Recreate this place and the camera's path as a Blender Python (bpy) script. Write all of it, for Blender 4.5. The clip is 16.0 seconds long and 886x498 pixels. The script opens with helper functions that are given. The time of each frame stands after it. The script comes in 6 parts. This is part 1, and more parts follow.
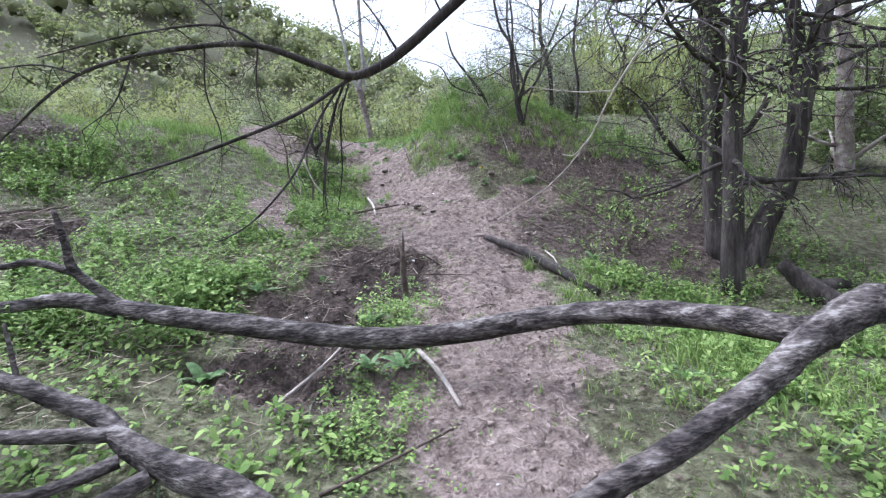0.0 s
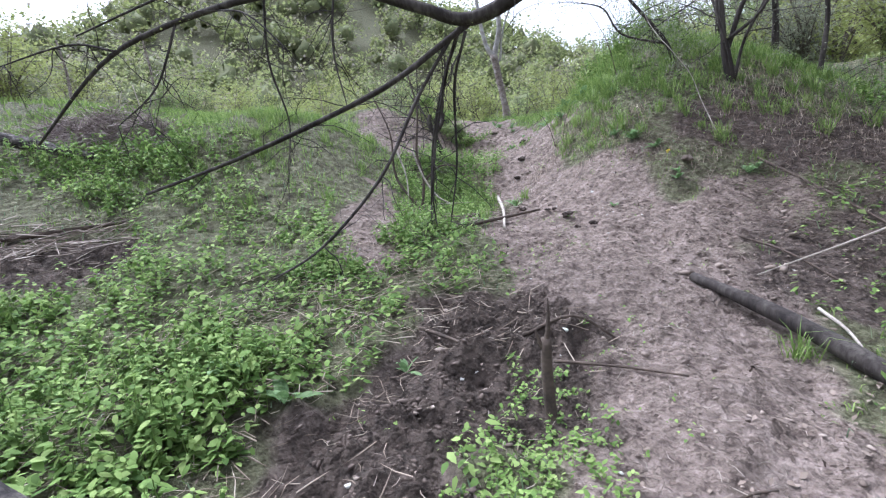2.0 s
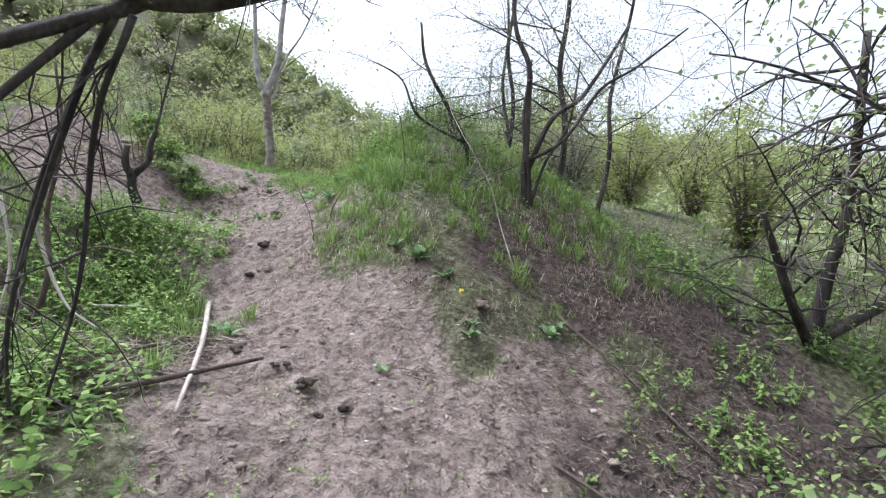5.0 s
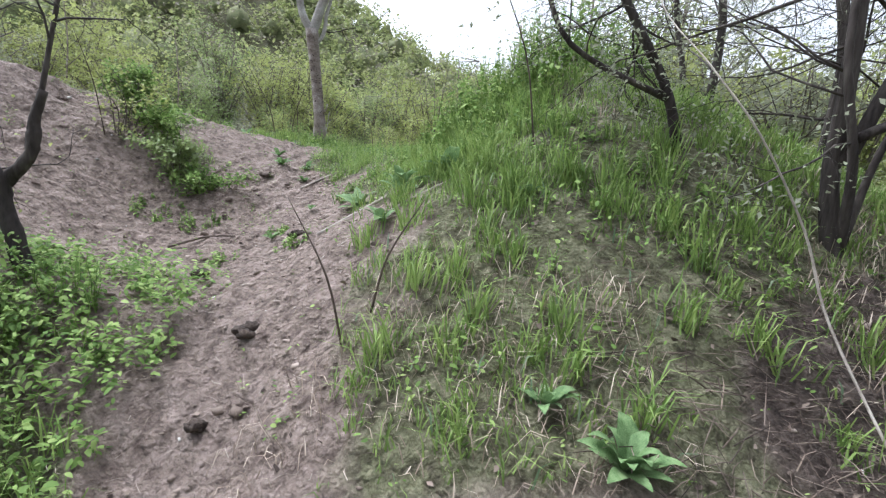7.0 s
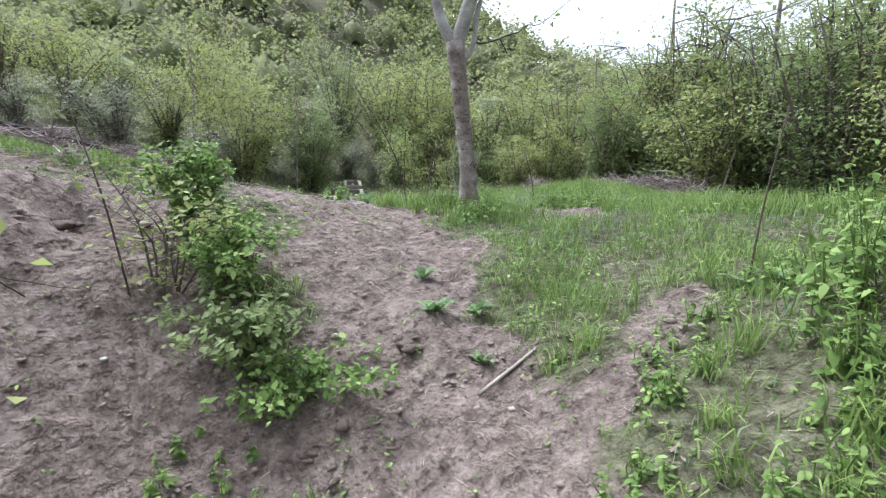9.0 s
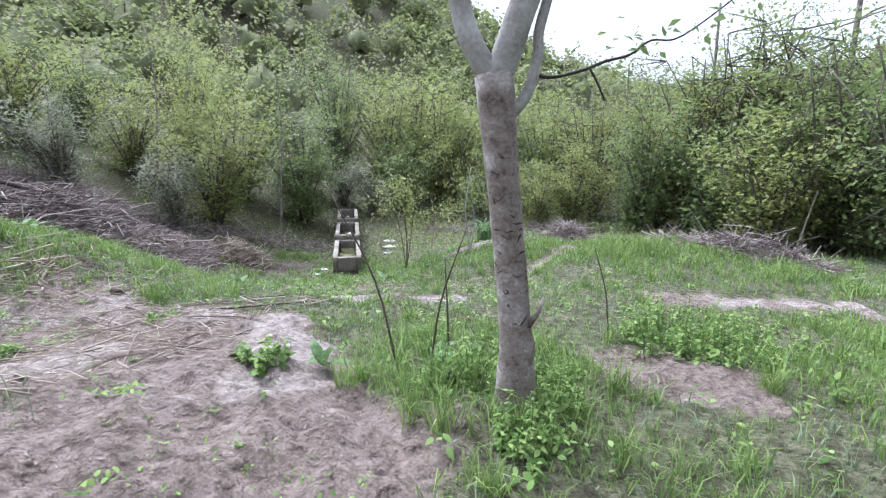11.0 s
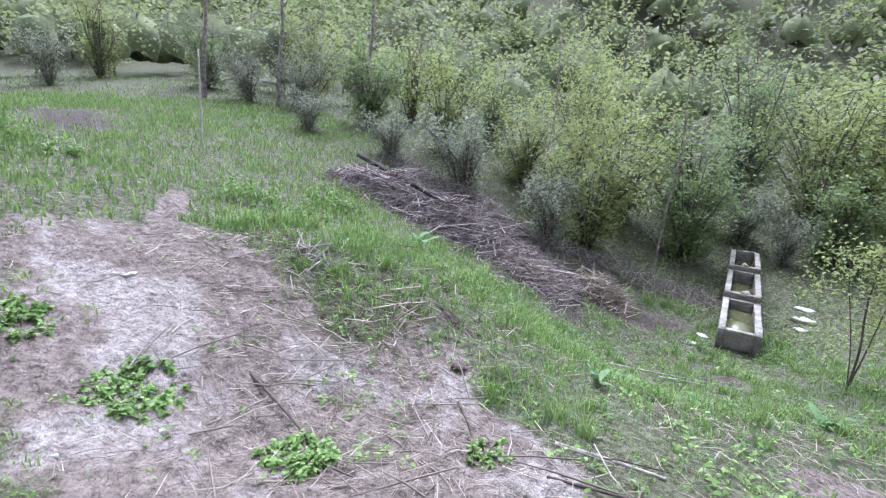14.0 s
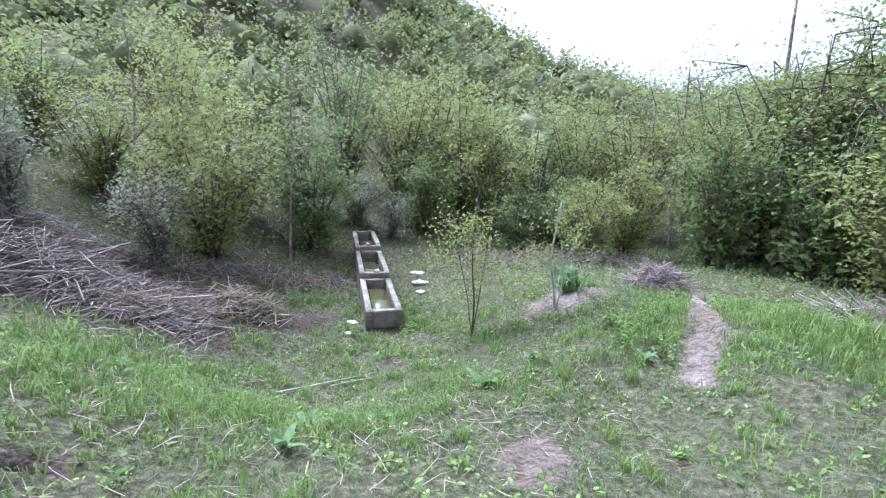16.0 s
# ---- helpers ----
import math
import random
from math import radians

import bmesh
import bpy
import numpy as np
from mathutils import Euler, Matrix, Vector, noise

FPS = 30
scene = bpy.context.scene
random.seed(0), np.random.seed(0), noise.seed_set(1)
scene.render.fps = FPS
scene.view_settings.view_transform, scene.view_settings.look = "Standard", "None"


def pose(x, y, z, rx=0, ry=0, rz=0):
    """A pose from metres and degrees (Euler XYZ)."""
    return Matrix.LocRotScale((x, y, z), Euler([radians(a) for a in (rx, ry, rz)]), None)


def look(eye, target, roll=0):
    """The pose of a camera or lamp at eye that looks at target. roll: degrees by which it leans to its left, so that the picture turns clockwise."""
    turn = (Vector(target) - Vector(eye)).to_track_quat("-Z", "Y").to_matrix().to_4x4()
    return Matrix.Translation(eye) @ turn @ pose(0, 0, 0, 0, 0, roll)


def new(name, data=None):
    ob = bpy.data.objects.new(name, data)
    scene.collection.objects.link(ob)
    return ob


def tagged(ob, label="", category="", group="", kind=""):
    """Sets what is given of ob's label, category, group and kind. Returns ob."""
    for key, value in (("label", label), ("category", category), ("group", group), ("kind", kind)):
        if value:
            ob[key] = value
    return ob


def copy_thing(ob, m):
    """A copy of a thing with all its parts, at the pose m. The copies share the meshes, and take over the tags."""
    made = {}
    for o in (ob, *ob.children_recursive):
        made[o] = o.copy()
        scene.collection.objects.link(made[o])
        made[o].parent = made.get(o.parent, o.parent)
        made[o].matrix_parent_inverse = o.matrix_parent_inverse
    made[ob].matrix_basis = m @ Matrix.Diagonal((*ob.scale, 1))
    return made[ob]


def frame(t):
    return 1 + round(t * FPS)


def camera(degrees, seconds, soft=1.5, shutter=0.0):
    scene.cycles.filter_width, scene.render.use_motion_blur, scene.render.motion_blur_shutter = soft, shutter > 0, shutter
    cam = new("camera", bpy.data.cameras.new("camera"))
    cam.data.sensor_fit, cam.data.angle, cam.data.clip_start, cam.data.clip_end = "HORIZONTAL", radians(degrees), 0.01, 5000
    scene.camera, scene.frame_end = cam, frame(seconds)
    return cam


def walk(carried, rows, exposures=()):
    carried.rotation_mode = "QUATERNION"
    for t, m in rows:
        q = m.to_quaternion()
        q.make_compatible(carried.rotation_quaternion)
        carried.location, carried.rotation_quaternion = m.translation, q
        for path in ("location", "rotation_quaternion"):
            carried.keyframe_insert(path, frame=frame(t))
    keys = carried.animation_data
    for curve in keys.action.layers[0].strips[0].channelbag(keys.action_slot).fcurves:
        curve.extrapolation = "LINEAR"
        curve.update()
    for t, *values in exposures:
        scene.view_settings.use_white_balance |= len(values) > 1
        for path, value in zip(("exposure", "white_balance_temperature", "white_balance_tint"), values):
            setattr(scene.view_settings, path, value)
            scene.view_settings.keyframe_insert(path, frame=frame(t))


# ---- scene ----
import functools

cam = camera(86.2, 16.0, soft=1.25)
PATH = [
    (0, (0.244, 0.27, 1.599), (0.17, 2.248, 1.316), -6.2),
    (0.5, (0.313, 0.85, 1.586), (0.124, 2.816, 1.272), -8.8),
    (1, (0.309, 1.467, 1.643), (0.018, 3.421, 1.333), -10.1),
    (1.5, (0.119, 2.077, 1.735), (-0.298, 3.998, 1.366), -7.8),
    (2, (-0.008, 2.543, 1.794), (-0.658, 4.411, 1.497), -7.8),
    (2.5, (-0.138, 3.012, 1.898), (-0.987, 4.768, 1.455), -8.2),
    (3, (-0.329, 3.333, 2.032), (-0.609, 5.243, 1.508), -11.9),
    (3.2, (-0.325, 3.386, 2.15), (-0.312, 5.359, 1.825), -6.1),
    (5.3, (-0.025, 5.055, 2.297), (0.271, 7.029, 2.173), 4.9),
    (5.5, (-0.026, 5.336, 2.264), (0.205, 7.316, 2.107), 6.7),
    (6, (-0.034, 6.061, 2.293), (-0.083, 8.022, 1.905), 3.1),
    (6.5, (-0.147, 6.77, 2.504), (-0.243, 8.744, 2.192), 3.7),
    (7, (-0.182, 7.525, 2.748), (-0.158, 9.497, 2.413), 4.2),
    (7.5, (-0.352, 8.199, 2.971), (-0.573, 10.16, 2.644), 2.5),
    (8, (-0.631, 8.932, 3.104), (-0.988, 10.882, 2.838), 2.5),
    (8.5, (-0.943, 9.627, 3.238), (-1.347, 11.539, 2.81), -3.8),
    (9, (-1.303, 10.23, 3.541), (-1.745, 12.144, 3.165), 0.2),
    (9.2, (-1.405, 10.474, 3.633), (-1.83, 12.396, 3.279), 1.3),
    (11.3, (-2.092, 13.137, 4.347), (-2.582, 15.045, 3.999), 0.3),
    (11.5, (-2.167, 13.291, 4.392), (-2.785, 15.154, 4.008), 0.2),
    (12, (-2.584, 13.626, 4.451), (-3.524, 15.336, 4.011), 5.1),
    (12.5, (-2.817, 13.83, 4.568), (-3.942, 15.438, 4.185), 4.7),
    (13, (-2.927, 14.078, 4.675), (-4.409, 15.385, 4.362), 0.4),
    (13.5, (-3.047, 14.188, 4.737), (-4.707, 15.241, 4.367), -3.1),
    (14, (-3.341, 14.305, 4.762), (-4.96, 15.405, 4.351), 4.9),
    (14.5, (-3.548, 14.541, 4.795), (-4.861, 15.998, 4.404), 4.1),
    (15, (-3.761, 14.878, 4.805), (-4.784, 16.556, 4.433), 2.3),
    (15.5, (-3.996, 15.068, 4.771), (-4.673, 16.907, 4.371), 4.6),
    (16, (-4.189, 15.097, 4.785), (-4.583, 17.026, 4.43), 1.6),
]
walk(cam, [(t, look(*p)) for t, *p in PATH], exposures=[(0, 0.88, 5300, 16), (7, 0.78, 5650, 11), (12, 0.93, 5250, 14), (16, 0.99, 5060, 15)])

# ---- light ----
world = bpy.data.worlds.new("overcast_sky")
scene.world = world
world.use_nodes = True
wn = world.node_tree
sky = wn.nodes.new("ShaderNodeTexSky")
sky.sky_type = "NISHITA"
sky.sun_disc = False
sky.sun_elevation, sky.sun_rotation = radians(62), radians(300)
sky.air_density, sky.dust_density, sky.ozone_density = 1.0, 7.0, 1.0
veil = wn.nodes.new("ShaderNodeHueSaturation")
veil.inputs["Saturation"].default_value, veil.inputs["Value"].default_value = 0.1, 1.45
wn.links.new(sky.outputs[0], veil.inputs["Color"])
wn.links.new(veil.outputs[0], wn.nodes["Background"].inputs[0])
wn.nodes["Background"].inputs[1].default_value = 0.15
sun = new("sun", bpy.data.lights.new("sun", "SUN"))
sun.data.energy, sun.data.angle, sun.data.color = 1.4, radians(22), (1.0, 0.95, 0.88)
sun.matrix_world = pose(0, 0, 30, 28, 0, -120)


# ---- materials ----
def material(name, tones, scale=8.0, rough=0.9, bump=0.3, fine=60.0, island=0.0, gloss=0.3, stretch=(1, 1, 1), thin=0.0, span=None):
    """Two tones or more, mixed by coarse and fine noise, with relief; island: how far single pieces differ; thin: light let through."""
    mat = bpy.data.materials.new(name)
    mat.use_nodes = True
    nt = mat.node_tree
    b = nt.nodes["Principled BSDF"]
    tc, mp = nt.nodes.new("ShaderNodeTexCoord"), nt.nodes.new("ShaderNodeMapping")
    mp.inputs["Scale"].default_value = stretch
    nt.links.new(tc.outputs["Object"], mp.inputs[0])
    n1, n2 = nt.nodes.new("ShaderNodeTexNoise"), nt.nodes.new("ShaderNodeTexNoise")
    n1.inputs["Scale"].default_value, n1.inputs["Detail"].default_value = scale, 5
    n2.inputs["Scale"].default_value, n2.inputs["Detail"].default_value = fine, 4
    for n in (n1, n2):
        nt.links.new(mp.outputs[0], n.inputs["Vector"])
    mix = nt.nodes.new("ShaderNodeMath")
    mix.operation = "MULTIPLY_ADD"
    nt.links.new(n2.outputs[0], mix.inputs[0])
    mix.inputs[1].default_value = 0.5
    nt.links.new(n1.outputs[0], mix.inputs[2])
    fac = mix.outputs[0]
    sub = nt.nodes.new("ShaderNodeMath")
    sub.operation = "SUBTRACT"
    nt.links.new(fac, sub.inputs[0])
    sub.inputs[1].default_value = 0.25
    fac = sub.outputs[0]
    if island:
        geo, isl = nt.nodes.new("ShaderNodeNewGeometry"), nt.nodes.new("ShaderNodeMix")
        isl.inputs[0].default_value = island
        nt.links.new(fac, isl.inputs[2])
        nt.links.new(geo.outputs["Random Per Island"], isl.inputs[3])
        fac = isl.outputs[0]
    ramp = nt.nodes.new("ShaderNodeValToRGB")
    el = ramp.color_ramp.elements
    spots = [0.28 + 0.44 * i / (len(tones) - 1) for i in range(len(tones))] if not island else [0.1 + 0.8 * i / (len(tones) - 1) for i in range(len(tones))]
    if span:
        spots = [span[0] + (span[1] - span[0]) * i / (len(tones) - 1) for i in range(len(tones))]
    for i, c in enumerate(tones):
        e = el[i] if i < 2 else el.new(spots[i])
        e.position, e.color = spots[i], (*c, 1)
    nt.links.new(fac, ramp.inputs[0])
    nt.links.new(ramp.outputs[0], b.inputs["Base Color"])
    b.inputs["Roughness"].default_value = rough
    b.inputs["Specular IOR Level"].default_value = gloss
    if bump:
        bp = nt.nodes.new("ShaderNodeBump")
        bp.inputs["Strength"].default_value, bp.inputs["Distance"].default_value = bump, 0.02
        nt.links.new(mix.outputs[0], bp.inputs["Height"])
        nt.links.new(bp.outputs[0], b.inputs["Normal"])
    if thin:
        tr, ms = nt.nodes.new("ShaderNodeBsdfTranslucent"), nt.nodes.new("ShaderNodeMixShader")
        ms.inputs[0].default_value = thin
        nt.links.new(ramp.outputs[0], tr.inputs[0])
        nt.links.new(b.outputs[0], ms.inputs[1])
        nt.links.new(tr.outputs[0], ms.inputs[2])
        nt.links.new(ms.outputs[0], nt.nodes["Material Output"].inputs[0])
    return mat


BARK_DARK = material("dark_bark", [(0.02, 0.016, 0.015), (0.045, 0.037, 0.033), (0.095, 0.082, 0.072)], 7, 0.95, 0.9, 45, stretch=(1, 1, 0.25))
BARK_OLD = material("furrowed_bark", [(0.018, 0.014, 0.0125), (0.055, 0.045, 0.04), (0.115, 0.1, 0.088)], 9, 0.95, 1.0, 50, stretch=(1, 1, 0.18))
BARK_GREY = material("grey_bark", [(0.075, 0.055, 0.044), (0.175, 0.14, 0.12), (0.25, 0.213, 0.19), (0.40, 0.37, 0.34)], 8, 0.9, 0.7, 55, stretch=(1, 1, 1.1), span=(0.26, 0.74))
BARK_PALE = material("pale_bark", [(0.19, 0.172, 0.155), (0.30, 0.282, 0.262), (0.42, 0.405, 0.385)], 6, 0.85, 0.4, 50)
DEADWOOD = material("weathered_wood", [(0.014, 0.011, 0.010), (0.05, 0.041, 0.037), (0.10, 0.085, 0.077), (0.21, 0.19, 0.175)], 20, 0.9, 1.0, 80, stretch=(0.3, 0.55, 1), span=(0.34, 0.72))
STICK_DARK = material("dark_stick", [(0.05, 0.038, 0.03), (0.12, 0.09, 0.07)], 12, 0.9, 0.4, 60)
TWIG_GREY = material("grey_twigs", [(0.085, 0.07, 0.056), (0.165, 0.142, 0.115)], 5, 0.9, 0, 40)
STICK_PALE = material("bleached_stick", [(0.22, 0.185, 0.155), (0.46, 0.41, 0.355)], 12, 0.85, 0.3, 60)
# hillside stems, and the added crown hearts whose darker tone stands for inner shade
STEM_AND_SHADE = material("stem_and_crown_shade", [(0.10, 0.115, 0.058), (0.165, 0.18, 0.09), (0.22, 0.225, 0.125)], 0.8, 0.95, 0.8, 6)
STRAW = material("dry_stalks", [(0.17, 0.13, 0.10), (0.34, 0.27, 0.21), (0.50, 0.43, 0.34)], 10, 0.9, 0, 60, island=0.8)
MOULD = material("dead_leaf_mould", [(0.05, 0.037, 0.03), (0.135, 0.102, 0.082), (0.25, 0.198, 0.16)], 10, 0.95, 0, 60, island=0.8)
LITTER = material("leaf_litter", [(0.12, 0.095, 0.078), (0.26, 0.21, 0.175), (0.44, 0.38, 0.32)], 10, 0.95, 0, 60, island=0.8)
BRUSH = material("grey_brushwood", [(0.10, 0.075, 0.07), (0.25, 0.20, 0.185), (0.46, 0.385, 0.36)], 10, 0.9, 0, 60, island=0.8)
GRASS = material("fresh_grass", [(0.085, 0.14, 0.035), (0.18, 0.265, 0.065), (0.32, 0.40, 0.13)], 1.2, 0.6, 0, 12, island=0.6, thin=0.35)
GRASS_DULL = material("bluish_grass", [(0.085, 0.13, 0.075), (0.165, 0.235, 0.13), (0.28, 0.335, 0.2)], 1.2, 0.6, 0, 12, island=0.6, thin=0.3)
HERB = material("nettle_leaves", [(0.07, 0.125, 0.03), (0.175, 0.27, 0.07), (0.34, 0.43, 0.15)], 1.5, 0.7, 0, 12, island=0.7, thin=0.35, gloss=0.15)
BROAD = material("broad_leaf", [(0.085, 0.15, 0.055), (0.15, 0.235, 0.095), (0.23, 0.32, 0.15)], 5, 0.6, 0.3, 40, thin=0.3, gloss=0.2)
LEAF_YELLOW = material("spring_leaves", [(0.18, 0.205, 0.07), (0.285, 0.318, 0.108), (0.38, 0.405, 0.152)], 0.8, 0.6, 0, 10, island=0.35, thin=0.48)
LEAF_GREEN = material("green_leaves", [(0.125, 0.168, 0.062), (0.205, 0.262, 0.098), (0.29, 0.345, 0.14)], 0.8, 0.6, 0, 10, island=0.35, thin=0.45)
LEAF_GREY = material("grey_green_leaves", [(0.155, 0.165, 0.125), (0.255, 0.27, 0.185), (0.34, 0.35, 0.245)], 0.8, 0.7, 0, 10, island=0.35, thin=0.42)
WOODS = material("hill_foliage", [(0.135, 0.158, 0.068), (0.225, 0.262, 0.105), (0.32, 0.355, 0.145), (0.285, 0.255, 0.21)], 0.26, 0.8, 0, 0.9, island=0.2, thin=0.38, span=(0.34, 0.66))
CONCRETE = material("stained_concrete", [(0.075, 0.062, 0.052), (0.15, 0.128, 0.11), (0.235, 0.208, 0.18)], 3, 0.9, 0.5, 30)
CONCRETE_TOP = material("pale_concrete", [(0.13, 0.11, 0.085), (0.25, 0.222, 0.18), (0.36, 0.325, 0.275)], 5, 0.9, 0.4, 40)
STONE = material("pale_stone", [(0.42, 0.40, 0.36), (0.62, 0.60, 0.55)], 9, 0.9, 0.5, 60)
CLOD = material("earth_clod", [(0.07, 0.052, 0.042), (0.15, 0.115, 0.095)], 12, 0.95, 0.6, 60)
DUNG = material("dry_dung", [(0.03, 0.022, 0.018), (0.075, 0.055, 0.042)], 20, 0.95, 0.8, 80)
YELLOW = material("yellow_petals", [(0.75, 0.55, 0.02), (0.85, 0.68, 0.05)], 20, 0.6, 0, 60)
WATER = material("green_water", [(0.085, 0.085, 0.038), (0.13, 0.13, 0.06)], 3, 0.12, 0.03, 20, gloss=0.22)


def ground_material():
    mat = bpy.data.materials.new("soil_and_turf")
    mat.use_nodes = True
    nt = mat.node_tree
    b = nt.nodes["Principled BSDF"]
    tc = nt.nodes.new("ShaderNodeTexCoord")

    def noise_at(scale, detail=6):
        n = nt.nodes.new("ShaderNodeTexNoise")
        n.inputs["Scale"].default_value, n.inputs["Detail"].default_value = scale, detail
        n.inputs["Roughness"].default_value = 0.62
        nt.links.new(tc.outputs["Object"], n.inputs["Vector"])
        return n.outputs[0]

    def ramp(fac, *stops):
        r = nt.nodes.new("ShaderNodeValToRGB")
        for i, (p, c) in enumerate(stops):
            e = r.color_ramp.elements[i] if i < 2 else r.color_ramp.elements.new(p)
            e.position, e.color = p, (*c, 1)
        nt.links.new(fac, r.inputs[0])
        return r.outputs[0]

    def blend(fac, a, c):
        m = nt.nodes.new("ShaderNodeMix")
        m.data_type = "RGBA"
        nt.links.new(fac, m.inputs[0])
        nt.links.new(a, m.inputs[6])
        nt.links.new(c, m.inputs[7])
        return m.outputs[2]

    def layer(name):
        a = nt.nodes.new("ShaderNodeAttribute")
        a.attribute_name = name
        return a.outputs["Fac"]

    def edge(fac, by, lo, hi):
        a = nt.nodes.new("ShaderNodeMath")
        a.operation = "MULTIPLY_ADD"
        nt.links.new(by, a.inputs[0])
        a.inputs[1].default_value = 0.6
        nt.links.new(fac, a.inputs[2])
        r = nt.nodes.new("ShaderNodeMapRange")
        r.inputs[1].default_value, r.inputs[2].default_value = lo + 0.3, hi + 0.3
        nt.links.new(a.outputs[0], r.inputs[0])
        return r.outputs[0]

    def crumbs_at(scale):
        v = nt.nodes.new("ShaderNodeTexVoronoi")
        v.inputs["Scale"].default_value = scale
        warp = nt.nodes.new("ShaderNodeTexNoise")
        warp.inputs["Scale"].default_value, warp.inputs["Detail"].default_value = scale * 0.6, 4
        nt.links.new(tc.outputs["Object"], warp.inputs["Vector"])
        add = nt.nodes.new("ShaderNodeVectorMath")
        add.operation = "MULTIPLY_ADD"
        nt.links.new(warp.outputs["Color"], add.inputs[0])
        add.inputs[1].default_value = (1.6 / scale,) * 3
        nt.links.new(tc.outputs["Object"], add.inputs[2])
        nt.links.new(add.outputs[0], v.inputs["Vector"])
        inv = nt.nodes.new("ShaderNodeMath")
        inv.operation = "SUBTRACT"
        inv.inputs[0].default_value = 1.0
        nt.links.new(v.outputs["Distance"], inv.inputs[1])
        return inv.outputs[0]

    n_mid, n_fine, n_grit = noise_at(4), noise_at(14, 8), noise_at(70, 4)
    c_big, c_small = crumbs_at(13), crumbs_at(38)
    soil = ramp(n_mid, (0.3, (0.125, 0.093, 0.077)), (0.5, (0.22, 0.17, 0.144)), (0.72, (0.36, 0.288, 0.25)))
    # relief shading put into the soil colour: low parts of the noise go dark
    clods = ramp(n_fine, (0.36, (0.07, 0.05, 0.04)), (0.47, (0.19, 0.146, 0.122)), (0.66, (0.365, 0.295, 0.255)))
    # crevice shade painted between crumbs, darkest at the cell borders
    crumb_shading = ramp(c_small, (0.3, (0.08, 0.06, 0.05)), (0.55, (0.205, 0.16, 0.135)), (0.9, (0.35, 0.285, 0.248)))
    pale = ramp(n_fine, (0.34, (0.19, 0.153, 0.133)), (0.5, (0.33, 0.275, 0.245)), (0.68, (0.455, 0.39, 0.35)))
    mud = ramp(n_fine, (0.3, (0.035, 0.027, 0.022)), (0.7, (0.13, 0.10, 0.082)))
    # leaf mould tone, kept darker to carry the shade of the bank's trees
    humus = ramp(n_fine, (0.32, (0.04, 0.03, 0.025)), (0.5, (0.088, 0.067, 0.056)), (0.7, (0.165, 0.13, 0.11)))
    turf = ramp(n_fine, (0.34, (0.065, 0.055, 0.037)), (0.5, (0.118, 0.118, 0.066)), (0.68, (0.215, 0.20, 0.13)))
    half = nt.nodes.new("ShaderNodeValue")
    half.outputs[0].default_value = 0.3
    soil = blend(half.outputs[0], soil, crumb_shading)
    much = nt.nodes.new("ShaderNodeValue")
    much.outputs[0].default_value = 0.55
    soil = blend(much.outputs[0], soil, clods)
    col = blend(edge(layer("bare"), n_mid, 0.35, 0.65), turf, soil)
    col = blend(edge(layer("pale"), n_mid, 0.35, 0.75), col, pale)
    col = blend(edge(layer("humus"), n_mid, 0.3, 0.8), col, humus)
    col = blend(edge(layer("mud"), n_mid, 0.2, 0.95), col, mud)
    nt.links.new(col, b.inputs["Base Color"])
    b.inputs["Roughness"].default_value = 0.95
    b.inputs["Specular IOR Level"].default_value = 0.2
    last = None
    for n, d in ((n_mid, 0.08), (n_fine, 0.075), (c_big, 0.04), (c_small, 0.012), (n_grit, 0.008)):
        bp = nt.nodes.new("ShaderNodeBump")
        bp.inputs["Strength"].default_value, bp.inputs["Distance"].default_value = 1.0, d
        nt.links.new(n, bp.inputs["Height"])
        if last:
            nt.links.new(last, bp.inputs["Normal"])
        last = bp.outputs[0]
    nt.links.new(last, b.inputs["Normal"])
    return mat


# ---- mesh tools ----
rng = np.random.default_rng(7)


def mesh_of(name, verts, faces, mat, smooth=False):
    """One mesh from arrays: verts (n, 3) and faces (m, 3 or 4)."""
    verts, faces = np.asarray(verts, np.float32), np.asarray(faces, np.int32)
    me = bpy.data.meshes.new(name)
    k = faces.shape[1]
    me.vertices.add(len(verts))
    me.vertices.foreach_set("co", verts.ravel())
    me.loops.add(faces.size)
    me.loops.foreach_set("vertex_index", faces.ravel())
    me.polygons.add(len(faces))
    me.polygons.foreach_set("loop_start", np.arange(0, faces.size, k, dtype=np.int32))
    if smooth:
        me.polygons.foreach_set("use_smooth", np.ones(len(faces), bool))
    me.update(calc_edges=True)
    me.materials.append(mat)
    return me


def thing(name, at, label, category, group="", kind=""):
    ob = new(name)
    ob.empty_display_size = 0.1
    ob.location = at
    return tagged(ob, label, category, group, kind)


def part(name, verts, faces, mat, parent, label="", smooth=False):
    """A mesh of world-placed verts under a thing that has not been turned."""
    base = np.array(parent.location)
    up = parent.parent
    while up:
        base, up = base + np.array(up.location), up.parent
    ob = new(name, mesh_of(name, np.asarray(verts) - base, faces, mat, smooth))
    ob.parent = parent
    return tagged(ob, label)


def solo(name, verts, faces, mat, label, category, group="", kind="", smooth=False):
    verts = np.asarray(verts, float)
    base = verts.mean(0) if kind != "stuff" else np.zeros(3)
    if kind != "stuff":
        base[2] = verts[:, 2].min()
    ob = new(name, mesh_of(name, verts - base, faces, mat, smooth))
    ob.location = base
    return tagged(ob, label, category, group, kind)


def join(pieces):
    vs, fs, n = [], [], 0
    for v, f in pieces:
        vs.append(v)
        fs.append(np.asarray(f) + n)
        n += len(v)
    return np.concatenate(vs), np.concatenate(fs)


